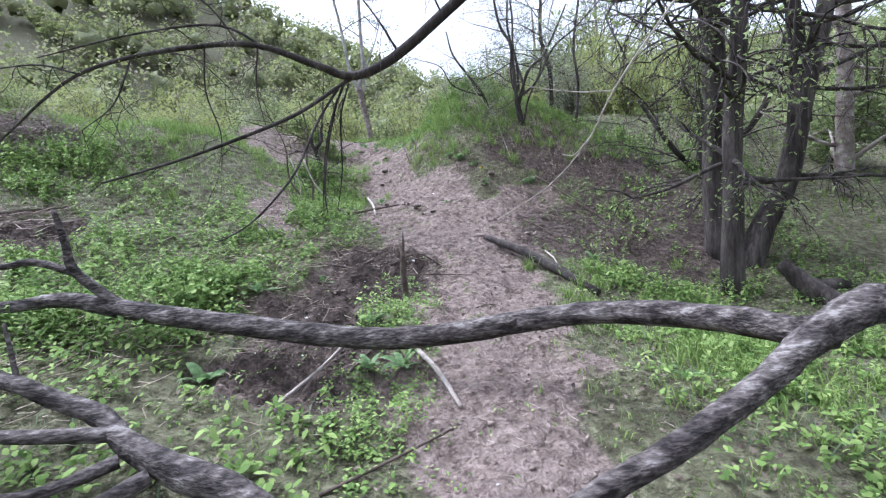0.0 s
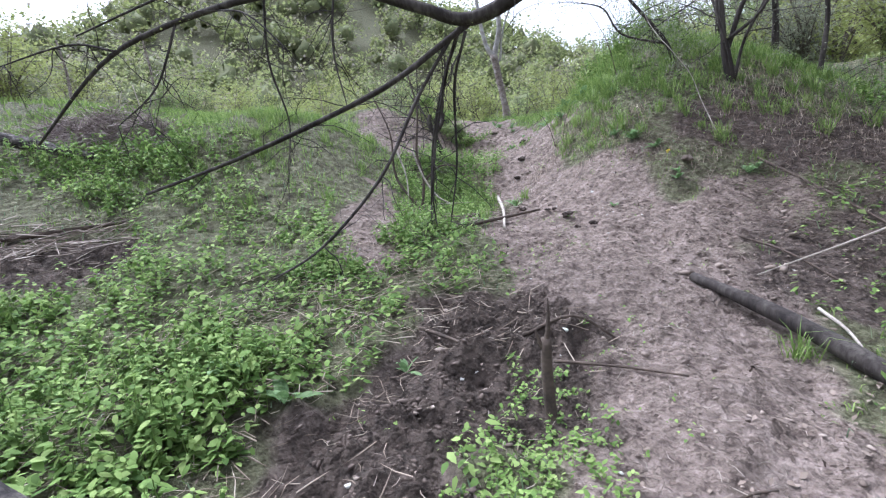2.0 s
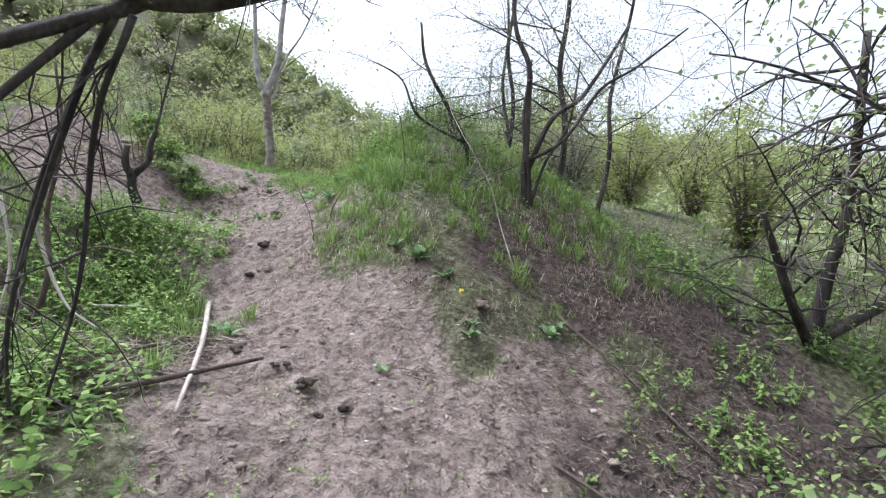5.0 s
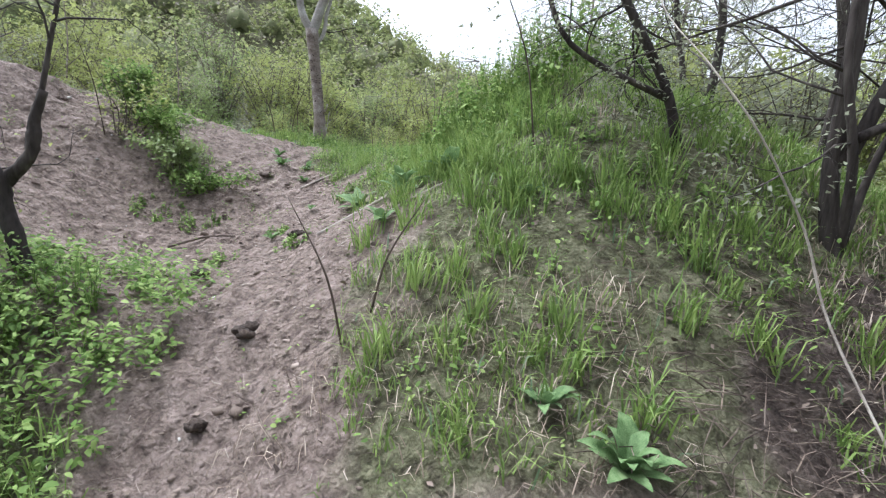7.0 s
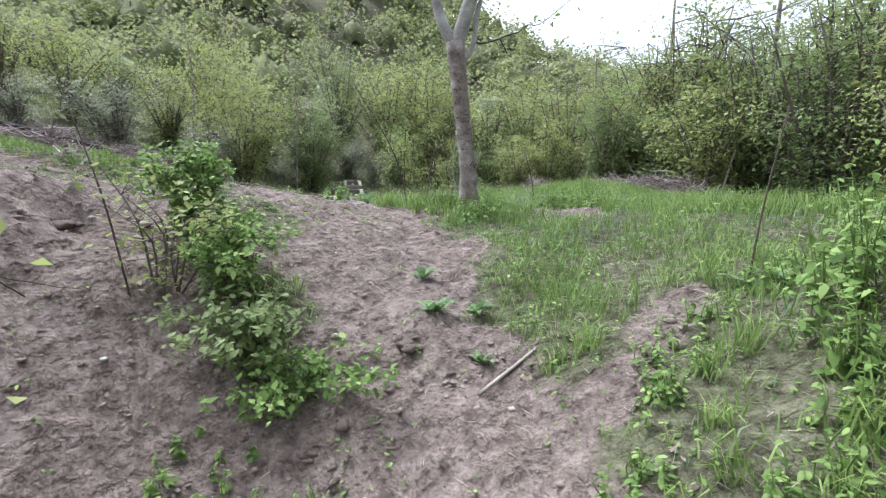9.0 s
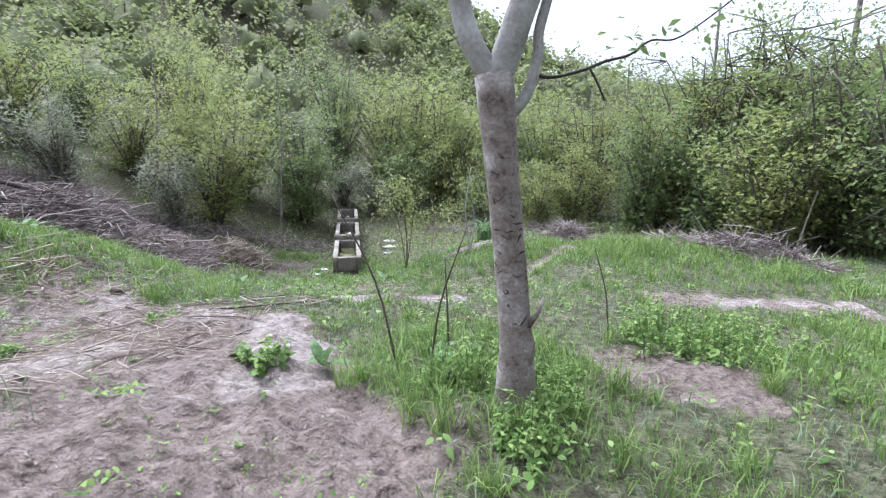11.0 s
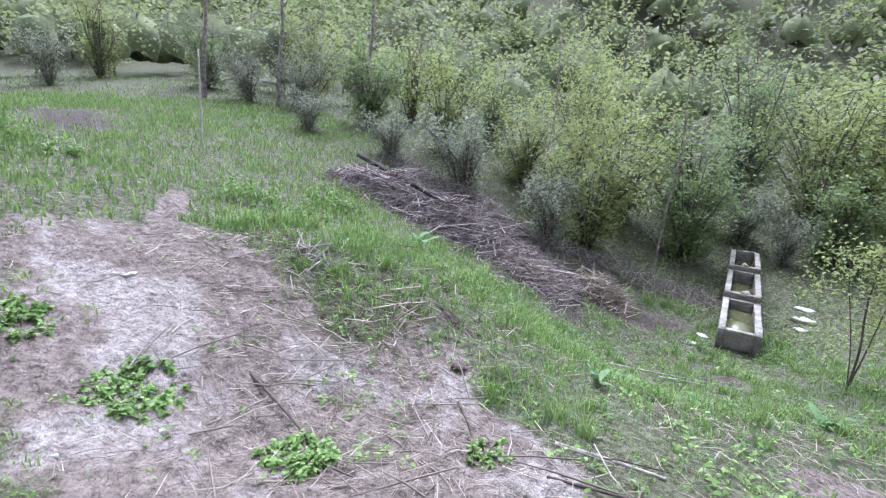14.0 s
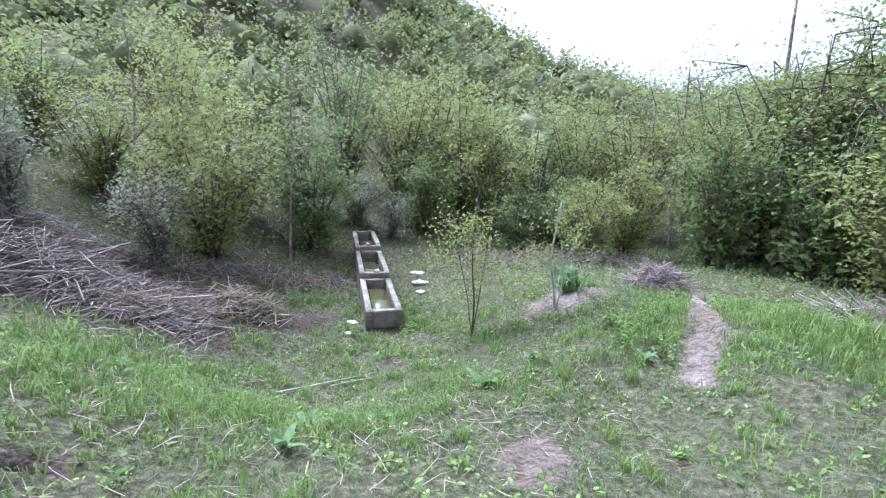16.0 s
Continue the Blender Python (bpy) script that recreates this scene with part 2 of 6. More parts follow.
def bent(points, steps=6):
    """A smooth line through a few points (Catmull-Rom)."""
    p = np.asarray(points, float)
    p = np.vstack([2 * p[0] - p[1], p, 2 * p[-1] - p[-2]])
    t = np.linspace(0, 1, steps, endpoint=False)[:, None]
    out = []
    for a, b, c, d in zip(p, p[1:], p[2:], p[3:]):
        out.append(0.5 * (2 * b + (c - a) * t + (2 * a - 5 * b + 4 * c - d) * t**2 + (3 * b - a - 3 * c + d) * t**3))
    return np.vstack(out + [p[-2:-1]])


def tube(line, radii, sides=7, rough=0.0):
    """A closed, tapered limb along a line."""
    line = np.asarray(line, float)
    n = len(line)
    radii = np.interp(np.linspace(0, 1, n), np.linspace(0, 1, len(np.atleast_1d(radii))), np.atleast_1d(radii))
    d = np.gradient(line, axis=0)
    d /= np.linalg.norm(d, axis=1)[:, None] + 1e-9
    ref = np.array([0.0, 0.0, 1.0]) if abs(d[:, 2]).mean() < 0.8 else np.array([1.0, 0.0, 0.0])
    u = np.cross(d, ref)
    u /= np.linalg.norm(u, axis=1)[:, None] + 1e-9
    w = np.cross(d, u)
    a = np.linspace(0, 2 * np.pi, sides, endpoint=False)
    r = radii[:, None] * (1 + rough * (0.75 * rng.uniform(-1, 1, (1, sides)) + 0.6 * rng.uniform(-1, 1, (n, sides))))
    v = line[:, None] + r[..., None] * (np.cos(a)[None, :, None] * u[:, None] + np.sin(a)[None, :, None] * w[:, None])
    v = v.reshape(-1, 3)
    i, j = np.meshgrid(np.arange(n - 1), np.arange(sides), indexing="ij")
    i, j = i.ravel(), j.ravel()
    k = (j + 1) % sides
    f = np.stack([i * sides + j, i * sides + k, (i + 1) * sides + k, (i + 1) * sides + j], 1)
    v = np.vstack([v, line[:1], line[-1:]])
    c0, c1 = n * sides, n * sides + 1
    j = np.arange(sides)
    k = (j + 1) % sides
    caps = np.concatenate([np.stack([np.full(sides, c0), k, j, np.full(sides, c0)], 1), np.stack([np.full(sides, c1), (n - 1) * sides + j, (n - 1) * sides + k, np.full(sides, c1)], 1)])
    tri = np.concatenate([f[:, [0, 1, 2]], f[:, [0, 2, 3]], caps[:, :3]])
    return v, tri


def leaves(at, size, droop=0.0, wide=0.5, seed=1):
    """Folded, pointed leaves, one at each place, turned at random."""
    g = np.random.default_rng(seed)
    n = len(at)
    size = np.broadcast_to(size, n)[:, None] * g.uniform(0.6, 1.3, (n, 1))
    az, el = g.uniform(0, 2 * np.pi, n), g.normal(0.1 - droop, 0.55, n)
    d = np.stack([np.cos(az) * np.cos(el), np.sin(az) * np.cos(el), np.sin(el)], 1)
    s = np.stack([-np.sin(az), np.cos(az), g.normal(0, 0.35, n)], 1)
    up = np.cross(d, s)
    mid = at + d * size * 0.45
    v = np.stack([at, mid + s * size * wide * 0.5 + up * size * 0.1, at + d * size, mid - s * size * wide * 0.5 + up * size * 0.1], 1).reshape(-1, 3)
    b = np.arange(n)[:, None] * 4
    return v, np.concatenate([b + [0, 2, 1], b + [0, 3, 2]])


def herb_leaves(at, size, droop=0.15, wide=0.55, seed=1):
    """Broader, bent leaves with a pointed tip, one at each place."""
    g = np.random.default_rng(seed)
    n = len(at)
    size = np.broadcast_to(size, n)[:, None] * g.uniform(0.55, 1.35, (n, 1))
    az, el = g.uniform(0, 2 * np.pi, n), g.normal(0.25 - droop, 0.4, n)
    d = np.stack([np.cos(az) * np.cos(el), np.sin(az) * np.cos(el), np.sin(el)], 1)
    s = np.stack([-np.sin(az), np.cos(az), g.normal(0, 0.3, n)], 1) * size * wide * 0.5
    sag = np.array([0, 0, -1.0]) * size
    v = np.stack([at, at + d * size * 0.3 + s, at + d * size * 0.3 - s, at + d * size * 0.68 + s * 0.8 + sag * 0.07, at + d * size * 0.68 - s * 0.8 + sag * 0.07, at + d * size + sag * 0.22], 1).reshape(-1, 3)
    b = np.arange(n)[:, None] * 6
    return v, np.concatenate([b + [0, 2, 1], b + [1, 2, 4], b + [1, 4, 3], b + [3, 4, 5]])


def blades(at, height, width, lean=0.35, seed=1):
    """Grass blades, each bent over its own way."""
    g = np.random.default_rng(seed)
    n = len(at)
    h = (np.broadcast_to(height, n) * g.uniform(0.5, 1.35, n))[:, None]
    az, fa = g.uniform(0, 2 * np.pi, n), g.uniform(0, 2 * np.pi, n)
    d = np.stack([np.cos(az), np.sin(az), np.zeros(n)], 1) * np.abs(g.normal(lean, 0.25, (n, 1)))
    s = np.stack([np.cos(fa), np.sin(fa), np.zeros(n)], 1) * np.broadcast_to(width, n)[:, None] * 0.5
    z = np.array([0, 0, 1.0])
    mid = at + (d * 0.3 + z * 0.62) * h
    tip = at + (d + z * (1 - 0.35 * np.linalg.norm(d, axis=1)[:, None])) * h
    v = np.stack([at - s, at + s, mid + s * 0.8, mid - s * 0.8, tip], 1).reshape(-1, 3)
    b = np.arange(n)[:, None] * 5
    return v, np.concatenate([b + [0, 1, 2], b + [0, 2, 3], b + [3, 2, 4]])


def lump(r, seed, flat=0.7, cuts=2):
    bm = bmesh.new()
    bmesh.ops.create_icosphere(bm, subdivisions=cuts, radius=1)
    off = Vector((seed * 3.7, seed * 1.3, 0))
    for v in bm.verts:
        v.co *= 1 + 0.7 * noise.noise(v.co * 1.6 + off) + 0.4 * noise.noise(v.co * 3.7 + off)
    bm.verts.ensure_lookup_table()
    v = np.array([q.co[:] for q in bm.verts]) * [r, r, r * flat]
    f = np.array([[q.index for q in t.verts] for t in bm.faces])
    bm.free()
    return v, f


# ---- relief ----
RISES = [
    (-0.45, 10.3, 0.6, 0.15), (0.5, 8.5, 0.5, 0.16), (-2.3, 9.8, 0.5, 0.18), (0.5, 11.3, 0.9, 0.2),
    (1.6, 10.4, 1.2, 0.99), (-8.8, 9.6, 3.2, 0.88), (-17.5, 4.5, 5.0, 1.37), (1.0, 14.0, 2.0, 0.53),
    (10.0, 17.0, 5.0, 1.09), (-4.0, 13.6, 1.2, 0.36), (-4.8, 8.8, 1.2, 0.68), (-8.0, 17.6, 1.2, 0.35),
    (13.6, -0.0, 3.2, 0.78), (0.0, 9.6, 0.8, 0.3), (5.6, 12.8, 3.2, 0.76), (-4.8, 12.0, 0.8, 0.36),
    (-13.6, 6.4, 3.2, 0.97), (12.5, 27.0, 5.0, 0.4), (0.8, 12.0, 0.8, 0.5), (0.95, 11.9, 0.5, 0.28), (-3.6, 23.8, 0.7, 0.22), (0.0, 22.0, 1.1, 0.25), (-4.3, 12.3, 0.35, 0.12),
]
HOLLOWS = [
    (-8.8, 25.6, 3.2, -1.61), (-7.0, 20.0, 2.0, -1.06), (-12.0, 20.8, 3.2, -0.79), (-5.0, 32.0, 5.0, -1.21),
    (-2.4, 11.2, 0.8, -0.38), (3.2, 5.6, 1.2, -0.52), (-6.4, 15.2, 1.2, -0.38), (-1.6, 8.8, 0.8, -0.4),
    (-3.2, 19.2, 0.8, -0.31), (-6.0, 23.0, 2.0, -0.35), (-13.6, 30.4, 3.2, -0.59), (0.0, 24.0, 1.2, -0.22),
    (-0.8, -3.2, 3.2, -0.32), (-2.55, 20.7, 0.28, -0.22), (-2.3, 21.6, 0.25, -0.18), (-2.75, 11.9, 0.4, -0.14), (-4.02, 12.42, 0.1, -0.16),
]
# hills behind: x, y, radius, height
HILLS = [(-68, 97, 30, 39), (-123, 26, 32, 22.5), (88, 146, 59, 28), (-24, 123, 25, 12), (-110, -70, 55, 20)]


def height(x, y):
    x, y = np.asarray(x, float), np.asarray(y, float)
    fade = np.clip(1.5 - np.hypot(x + 4, y - 13) / 45, 0, 1)
    z = 1.339 + -0.135 * np.clip(x, -30, 30) + 1.424 * np.tanh((y - 9) / 7)
    for cx, cy, r, h in RISES + HOLLOWS:
        z = z + h * fade * np.exp(-((x - cx) ** 2 + (y - cy) ** 2) / (2 * r * r))
    away = np.clip((np.hypot(x + 4, y - 13) - 16) / 50, 0, 1)
    away = away * away * (3 - 2 * away)
    for cx, cy, r, h in HILLS:
        z = z + away * h * np.exp(-((x - cx) ** 2 + (y - cy) ** 2) / (2 * r * r))
    return z


@functools.lru_cache(None)
def noise_table(seed):
    return np.random.default_rng(seed).uniform(-1, 1, (256, 256))


def value_noise(x, y, size, seed):
    """Smooth random relief between -1 and 1 with lumps of about the given size."""
    x, y = np.asarray(x, float) / size, np.asarray(y, float) / size
    table = noise_table(seed)
    i, j = np.floor(x).astype(int), np.floor(y).astype(int)
    u, v = x - i, y - j
    u, v = u * u * (3 - 2 * u), v * v * (3 - 2 * v)
    i0, i1, j0, j1 = i % 256, (i + 1) % 256, j % 256, (j + 1) % 256
    return (table[i0, j0] * (1 - u) + table[i1, j0] * u) * (1 - v) + (table[i0, j1] * (1 - u) + table[i1, j1] * u) * v


def near_line(x, y, x0, y0, x1, y1, r):
    """1 on a strip of half-width r, falling to 0 at twice that."""
    dx, dy = x1 - x0, y1 - y0
    t = np.clip(((x - x0) * dx + (y - y0) * dy) / (dx * dx + dy * dy + 1e-9), 0, 1)
    d = np.hypot(x - x0 - t * dx, y - y0 - t * dy)
    d = d + min(1, r / 0.45) * (0.26 * value_noise(x, y, 0.7, 5) + 0.2 * value_noise(x, y, 0.27, 6) + 0.22 * value_noise(x, y, 1.7, 7))
    return np.clip(2.2 - d / r * 1.4, 0, 1)


# trodden earth: x0, y0, x1, y1, half-width
TRODDEN = [(0.5, -3, 0.45, 3.4, 0.42), (0.45, 3.4, 0.1, 6.4, 0.55), (0.1, 6.4, -0.35, 8.0, 0.9), (-0.35, 8.0, -1.2, 9.8, 0.6), (-1.2, 9.8, -1.9, 12.2, 0.7),
           (-1.9, 12.2, -2.6, 13.9, 0.5), (-3.1, 10.6, -3.9, 12.2, 0.75), (-2.2, 11.0, -3.4, 11.6, 0.6), (1.0, 7.5, 1.7, 7.9, 0.4), (-3.1, 14.4, -4.4, 15.3, 0.7), (-2.7, 8.3, -2.0, 6.3, 0.3), (-8.6, 14.4, -11, 15.0, 0.12), (-1.0, 12.2, -0.6, 12.7, 0.2), (-1.5, 16.2, -0.9, 16.0, 0.25)]
PALE = [(-4.4, 15.2, -8.2, 14.5, 0.85), (-4.2, 15.6, -6.4, 16.2, 0.6), (-4.2, 17.3, -3.2, 17.7, 0.16), (-4.2, 18.0, -4.1, 18.3, 0.22), (-3.95, 23.3, -3.3, 23.9, 0.62), (-3.8, 24.4, -3.5, 24.9, 0.25), (-2.5, 20.2, -2.05, 21.5, 0.28), (-1.95, 21.6, -1.0, 25.2, 0.17), (-0.8, 18.6, 1.2, 18.8, 0.24)]
MUD = [(-0.95, 3.4, -0.85, 5.6, 0.42), (-5.6, 4.6, -4.6, 5.4, 0.5), (-8.5, 23.1, -8.3, 23.6, 0.25), (-6.4, 21.5, -6.3, 21.7, 0.12), (-7.0, 16.9, -6.8, 17.0, 0.1)]
# dark leaf mould and tree shade painted on the bank, dark ground under brushwood
MOULD_AND_SHADE = [(1.8, 6.9, 3.2, 8.2, 0.6), (2.0, 8.7, 3.6, 9.0, 0.45), (2.9, 6.4, 3.6, 7.0, 0.4), (1.2, 8.9, 2.0, 9.3, 0.25), (-12.5, 19.4, -9.6, 21.2, 0.6), (-10.2, 22.0, -8.8, 22.6, 0.4), (-17.8, 13.2, -15.6, 13.6, 0.7)]


def cover(x, y):
    """How bare, pale and muddy the ground is."""
    x, y = np.asarray(x, float), np.asarray(y, float)
    masks = []
    for strips in (TRODDEN, PALE, MUD, MOULD_AND_SHADE):
        m = np.zeros(x.shape)
        for s in strips:
            m = np.maximum(m, near_line(x, y, *s))
        masks.append(m)
    bare, pale, mud, humus = masks
    bare = np.maximum(bare, pale)
    pale = pale * np.clip(0.5 + 1.0 * value_noise(x, y, 0.6, 31) + 0.5 * value_noise(x, y, 0.22, 32), 0, 1)
    return np.maximum(np.maximum(bare, pale), np.maximum(mud, humus * 0.8)), pale, mud, humus


def rough_ground(x, y):
    """Small lumps of the soil, deeper in the trampled mud."""
    bare, pale, mud, humus = cover(x, y)
    out = 0.05 * value_noise(x, y, 0.8, 11) + 0.03 * value_noise(x, y, 0.33, 12)
    fine = 0.03 * value_noise(x, y, 0.19, 13) + 0.03 * np.abs(value_noise(x + 0.3 * y, y - 0.3 * x, 0.11, 14)) + 0.016 * value_noise(x, y, 0.07, 15)
    prints = np.clip(value_noise(x - 0.4 * y, y + 0.4 * x, 0.15, 16) - 0.3, 0, 1) * (0.4 + 0.6 * (value_noise(x, y, 0.9, 17) > -0.2))
    return out * (0.9 + 0.6 * mud) + fine * (0.7 + 0.35 * bare + 2.2 * mud) - prints * bare * (0.05 + 0.05 * mud) - 0.06 * mud


def ground(x, y):
    x, y = np.asarray(x, float), np.asarray(y, float)
    return height(x, y) + rough_ground(x, y)


def on(x, y, lift=0.0):
    return np.array([x, y, float(ground(x, y)) + lift])


def spread(lo, hi, fine, ends, grow=1.18):
    core = list(np.arange(lo, hi, fine))
    for sign, line in ((-1, []), (1, [])):
        d, p = fine, (lo if sign < 0 else core[-1])
        while (p > ends[0]) if sign < 0 else (p < ends[1]):
            d = d * grow
            p += sign * d
            line.append(p)
        core = line[::-1] + core if sign < 0 else core + line
    return np.array(core)


gx, gy = spread(-5.4, 2.4, 0.04, (-900, 900), 1.11), spread(1.8, 16.8, 0.042, (-900, 900), 1.11)
X, Y = np.meshgrid(gx, gy)
flat = np.clip(1.2 - np.hypot(X + 3, Y - 12) / 25, 0, 1)
Z = height(X, Y) + rough_ground(X, Y) * flat
nx, ny = len(gx), len(gy)
i, j = np.meshgrid(np.arange(ny - 1), np.arange(nx - 1), indexing="ij")
q = (i * nx + j).ravel()
me = mesh_of("ground", np.stack([X.ravel(), Y.ravel(), Z.ravel()], 1), np.stack([q, q + 1, q + nx + 1, q + nx], 1), ground_material(), True)
for key, values in zip(("bare", "pale", "mud", "humus"), cover(X, Y)):
    a = me.attributes.new(key, "FLOAT", "POINT")
    a.data.foreach_set("value", values.ravel().astype(np.float32))
tagged(new("ground", me), "sloping ground of trodden brown earth and spring turf", "ground", kind="structure")


# ---- trees ----
def grow(start, way, length, radius, depth, seed, bend=0.25, droop=0.0, kids=4, spread_by=0.8):
    """Limbs of a tree: lists of (line, radii) by level, and the places of the twigs' ends."""
    g = np.random.default_rng(seed)
    levels, tips = [[] for _ in range(depth + 1)], []

    def limb(p, d, ln, r, lv):
        n = 7 if lv < 2 else 5
        pts = [np.array(p, float)]
        d = np.array(d, float) / np.linalg.norm(d)
        for _ in range(n):
            d = d + g.normal(0, bend / 2, 3) + [0, 0, -droop * lv * 0.25]
            d /= np.linalg.norm(d)
            pts.append(pts[-1] + d * ln / n)
        levels[lv].append((np.array(pts), [r, r * 0.72, r * 0.35] if lv < depth else [r, r * 0.3]))
        if lv >= depth:
            tips.extend(pts[2:])
            return
        for _ in range(kids + (lv > 0)):
            k = g.integers(2, n + 1)
            side = g.normal(0, 1, 3)
            side -= d * side.dot(d)
            nd = d * (1 - spread_by * 0.5) + side / np.linalg.norm(side) * spread_by
            limb(pts[k], nd, ln * g.uniform(0.4, 0.7), r * 0.42, lv + 1)

    limb(start, way, length, radius, 0)
    return levels, np.array(tips)


def tubes(lines, sides, rough=0.0):
    return join([tube(l, r, sides, rough) for l, r in lines])


def tree(name, trunks, mat, leaf, label, category="tree", depth=3, droop=0.0, per_tip=1.0, leaf_size=0.06, seed=1, bend=0.25, group="", kids=4, scatter=0.12, limbs=5, low=0.3, reach=1.0):
    """trunks: (points, radius at foot). Each trunk's upper part bears limbs, twigs and, with leaf, a thin crown."""
    foot = np.array(trunks[0][0][0])
    ob = thing(name, foot, label, category, group)
    g = np.random.default_rng(seed)
    twigs, tips = [], []
    for k, (pts, r) in enumerate(trunks):
        line = bent(pts, 5)
        part("trunk", *tube(line, [r * 1.25, r, r * 0.9, r * 0.75, r * 0.5], 14 if r > 0.09 else 9, 0.1), mat, ob, smooth=True)
        for q in range(limbs):
            s = line[max(2, int(len(line) * g.uniform(low, 0.98)) - 1)]
            az = g.uniform(0, 2 * np.pi)
            lv, tp = grow(s, (np.cos(az), np.sin(az), g.uniform(-0.3, 0.9) - droop * 0.5), g.uniform(1.0, 2.2) * reach, r * 0.3, depth - 1, seed * 100 + k * 10 + q, bend, droop, kids)
            for j, level in enumerate(lv):
                if j == 0:
                    part("limb", *tubes(level, 6), mat, ob, smooth=True)
                else:
                    twigs.extend(level)
            tips.append(tp)
    if twigs:
        tagged(part("twigwork", *tubes(twigs, 3), mat, ob), kind="stuff")
    if leaf is not None and per_tip:
        tips = np.concatenate(tips)
        n = int(len(tips) * per_tip)
        at = tips[g.integers(0, len(tips), n)] + g.normal(0, scatter, (n, 3))
        part("crown", *leaves(at, leaf_size, 0.2, 0.55, seed), leaf, ob)
    return ob


# the pale tree at the top of the path
W = on(-2.19, 15.27)
pale = thing("walnut_tree", W, "young tree with smooth grey scarred bark standing by the path", "tree")
trunk_line = bent([W - [0, 0, 0.1], W + [0.0, 0.0, 0.35], W + [-0.07, 0.0, 1.0], W + [-0.16, 0.0, 1.75]], 8)
tv, tf = tube(trunk_line, [0.118, 0.105, 0.084, 0.08, 0.082, 0.096], 20, 0.045)
part("trunk", tv, tf, BARK_GREY, pale, "grey-brown trunk with cracked scars", True)
kv, kf = lump(0.055, 0.3, 1.5)
part("knot", kv * [0.8, 0.8, 1.2] + W + [0.055, -0.035, 0.36], kf, BARK_GREY, pale, "split knot over an old wound", True)
part("spur", *tube([W + [0.06, -0.03, 0.5], W + [0.11, -0.04, 0.58], W + [0.13, -0.04, 0.66]], [0.018, 0.012, 0.005], 7, 0.1), BARK_GREY, pale)
g = np.random.default_rng(17)
for k in range(30):
    a, zz, wide = g.uniform(-2.9, -0.4), g.uniform(0.5, 1.6), g.uniform(0.25, 1.0)
    turn = a + np.linspace(0, wide, 6)
    ring = W + [float(np.interp(zz, trunk_line[:, 2] - W[2], trunk_line[:, 0] - W[0])), 0, zz] + np.stack([np.cos(turn) * 0.081, np.sin(turn) * 0.081, g.normal(0, 0.02) * np.linspace(0, 1, 6) + 0.006 * np.sin(np.linspace(0, 5, 6) + k)], 1)
    part("scar", *tube(ring, [0.001, g.uniform(0.003, 0.007), 0.001], 5, 0.3), BARK_OLD, pale, "dark crack across the bark")
for pts, r in (([(-0.15, 0, 1.7), (-0.27, -0.02, 1.9), (-0.33, -0.02, 2.08), (-0.4, 0.0, 2.5), (-0.5, 0.1, 3.6), (-0.7, 0.1, 5.0)], 0.062),
               ([(-0.15, 0, 1.7), (-0.05, 0.0, 2.0), (0.06, 0.0, 2.4), (0.08, 0.1, 3.3), (0.2, 0.2, 5.2)], 0.075),
               ([(-0.1, 0, 1.53), (0.0, 0.02, 1.66), (0.045, 0.03, 1.84), (0.055, 0.04, 2.0), (0.2, 0.1, 2.5), (0.5, 0.2, 3.1), (0.8, 0.3, 4.0)], 0.03)):
    p = W + np.array(pts)
    part("stem", *tube(bent(p, 6), [r, r * 0.85, r * 0.5], 10, 0.03), BARK_PALE, pale, "smooth pale stem", True)
tw = [(bent(W + np.array([(0.03, 0.03, 1.75), (0.12, 0.05, 1.74), (0.26, 0.06, 1.77), (0.36, 0.08, 1.81), (0.47, 0.1, 1.84), (0.56, 0.1, 1.9), (0.7, 0.12, 1.92), (1.0, 0.15, 2.15)]), 5), [0.009, 0.007, 0.003]),
      (bent(W + np.array([(0.29, 0.06, 1.78), (0.33, 0.07, 1.71), (0.37, 0.08, 1.63)]), 4), [0.006, 0.004]),
      (bent(W + np.array([(0.2, 0.1, 2.3), (0.6, 0.2, 2.7), (1.2, 0.2, 2.8)]), 4), [0.012, 0.005])]
tips = [tw[0][0][14:], tw[2][0][4:]]
for k, (sx, sy, sz) in enumerate(((-0.5, 0.1, 3.4), (0.1, 0.1, 3.2), (-0.6, 0.1, 4.3), (0.2, 0.2, 4.5), (0.6, 0.2, 3.4))):
    lv, tp = grow(W + [sx, sy, sz], (np.cos(k * 2.2), np.sin(k * 2.2), 0.6), 1.5, 0.02, 2, 40 + k)
    for level in lv:
        tw.extend(level)
    tips.append(tp)
tagged(part("twigwork", *tubes(tw, 4), BARK_DARK, pale), kind="stuff")
tips = np.concatenate(tips)
at = np.repeat(tips, 2, 0)
at = at + rng.normal(0, 0.06, at.shape)
part("crown", *leaves(at, 0.06, 0.3, 0.55, 5), LEAF_GREEN, pale)

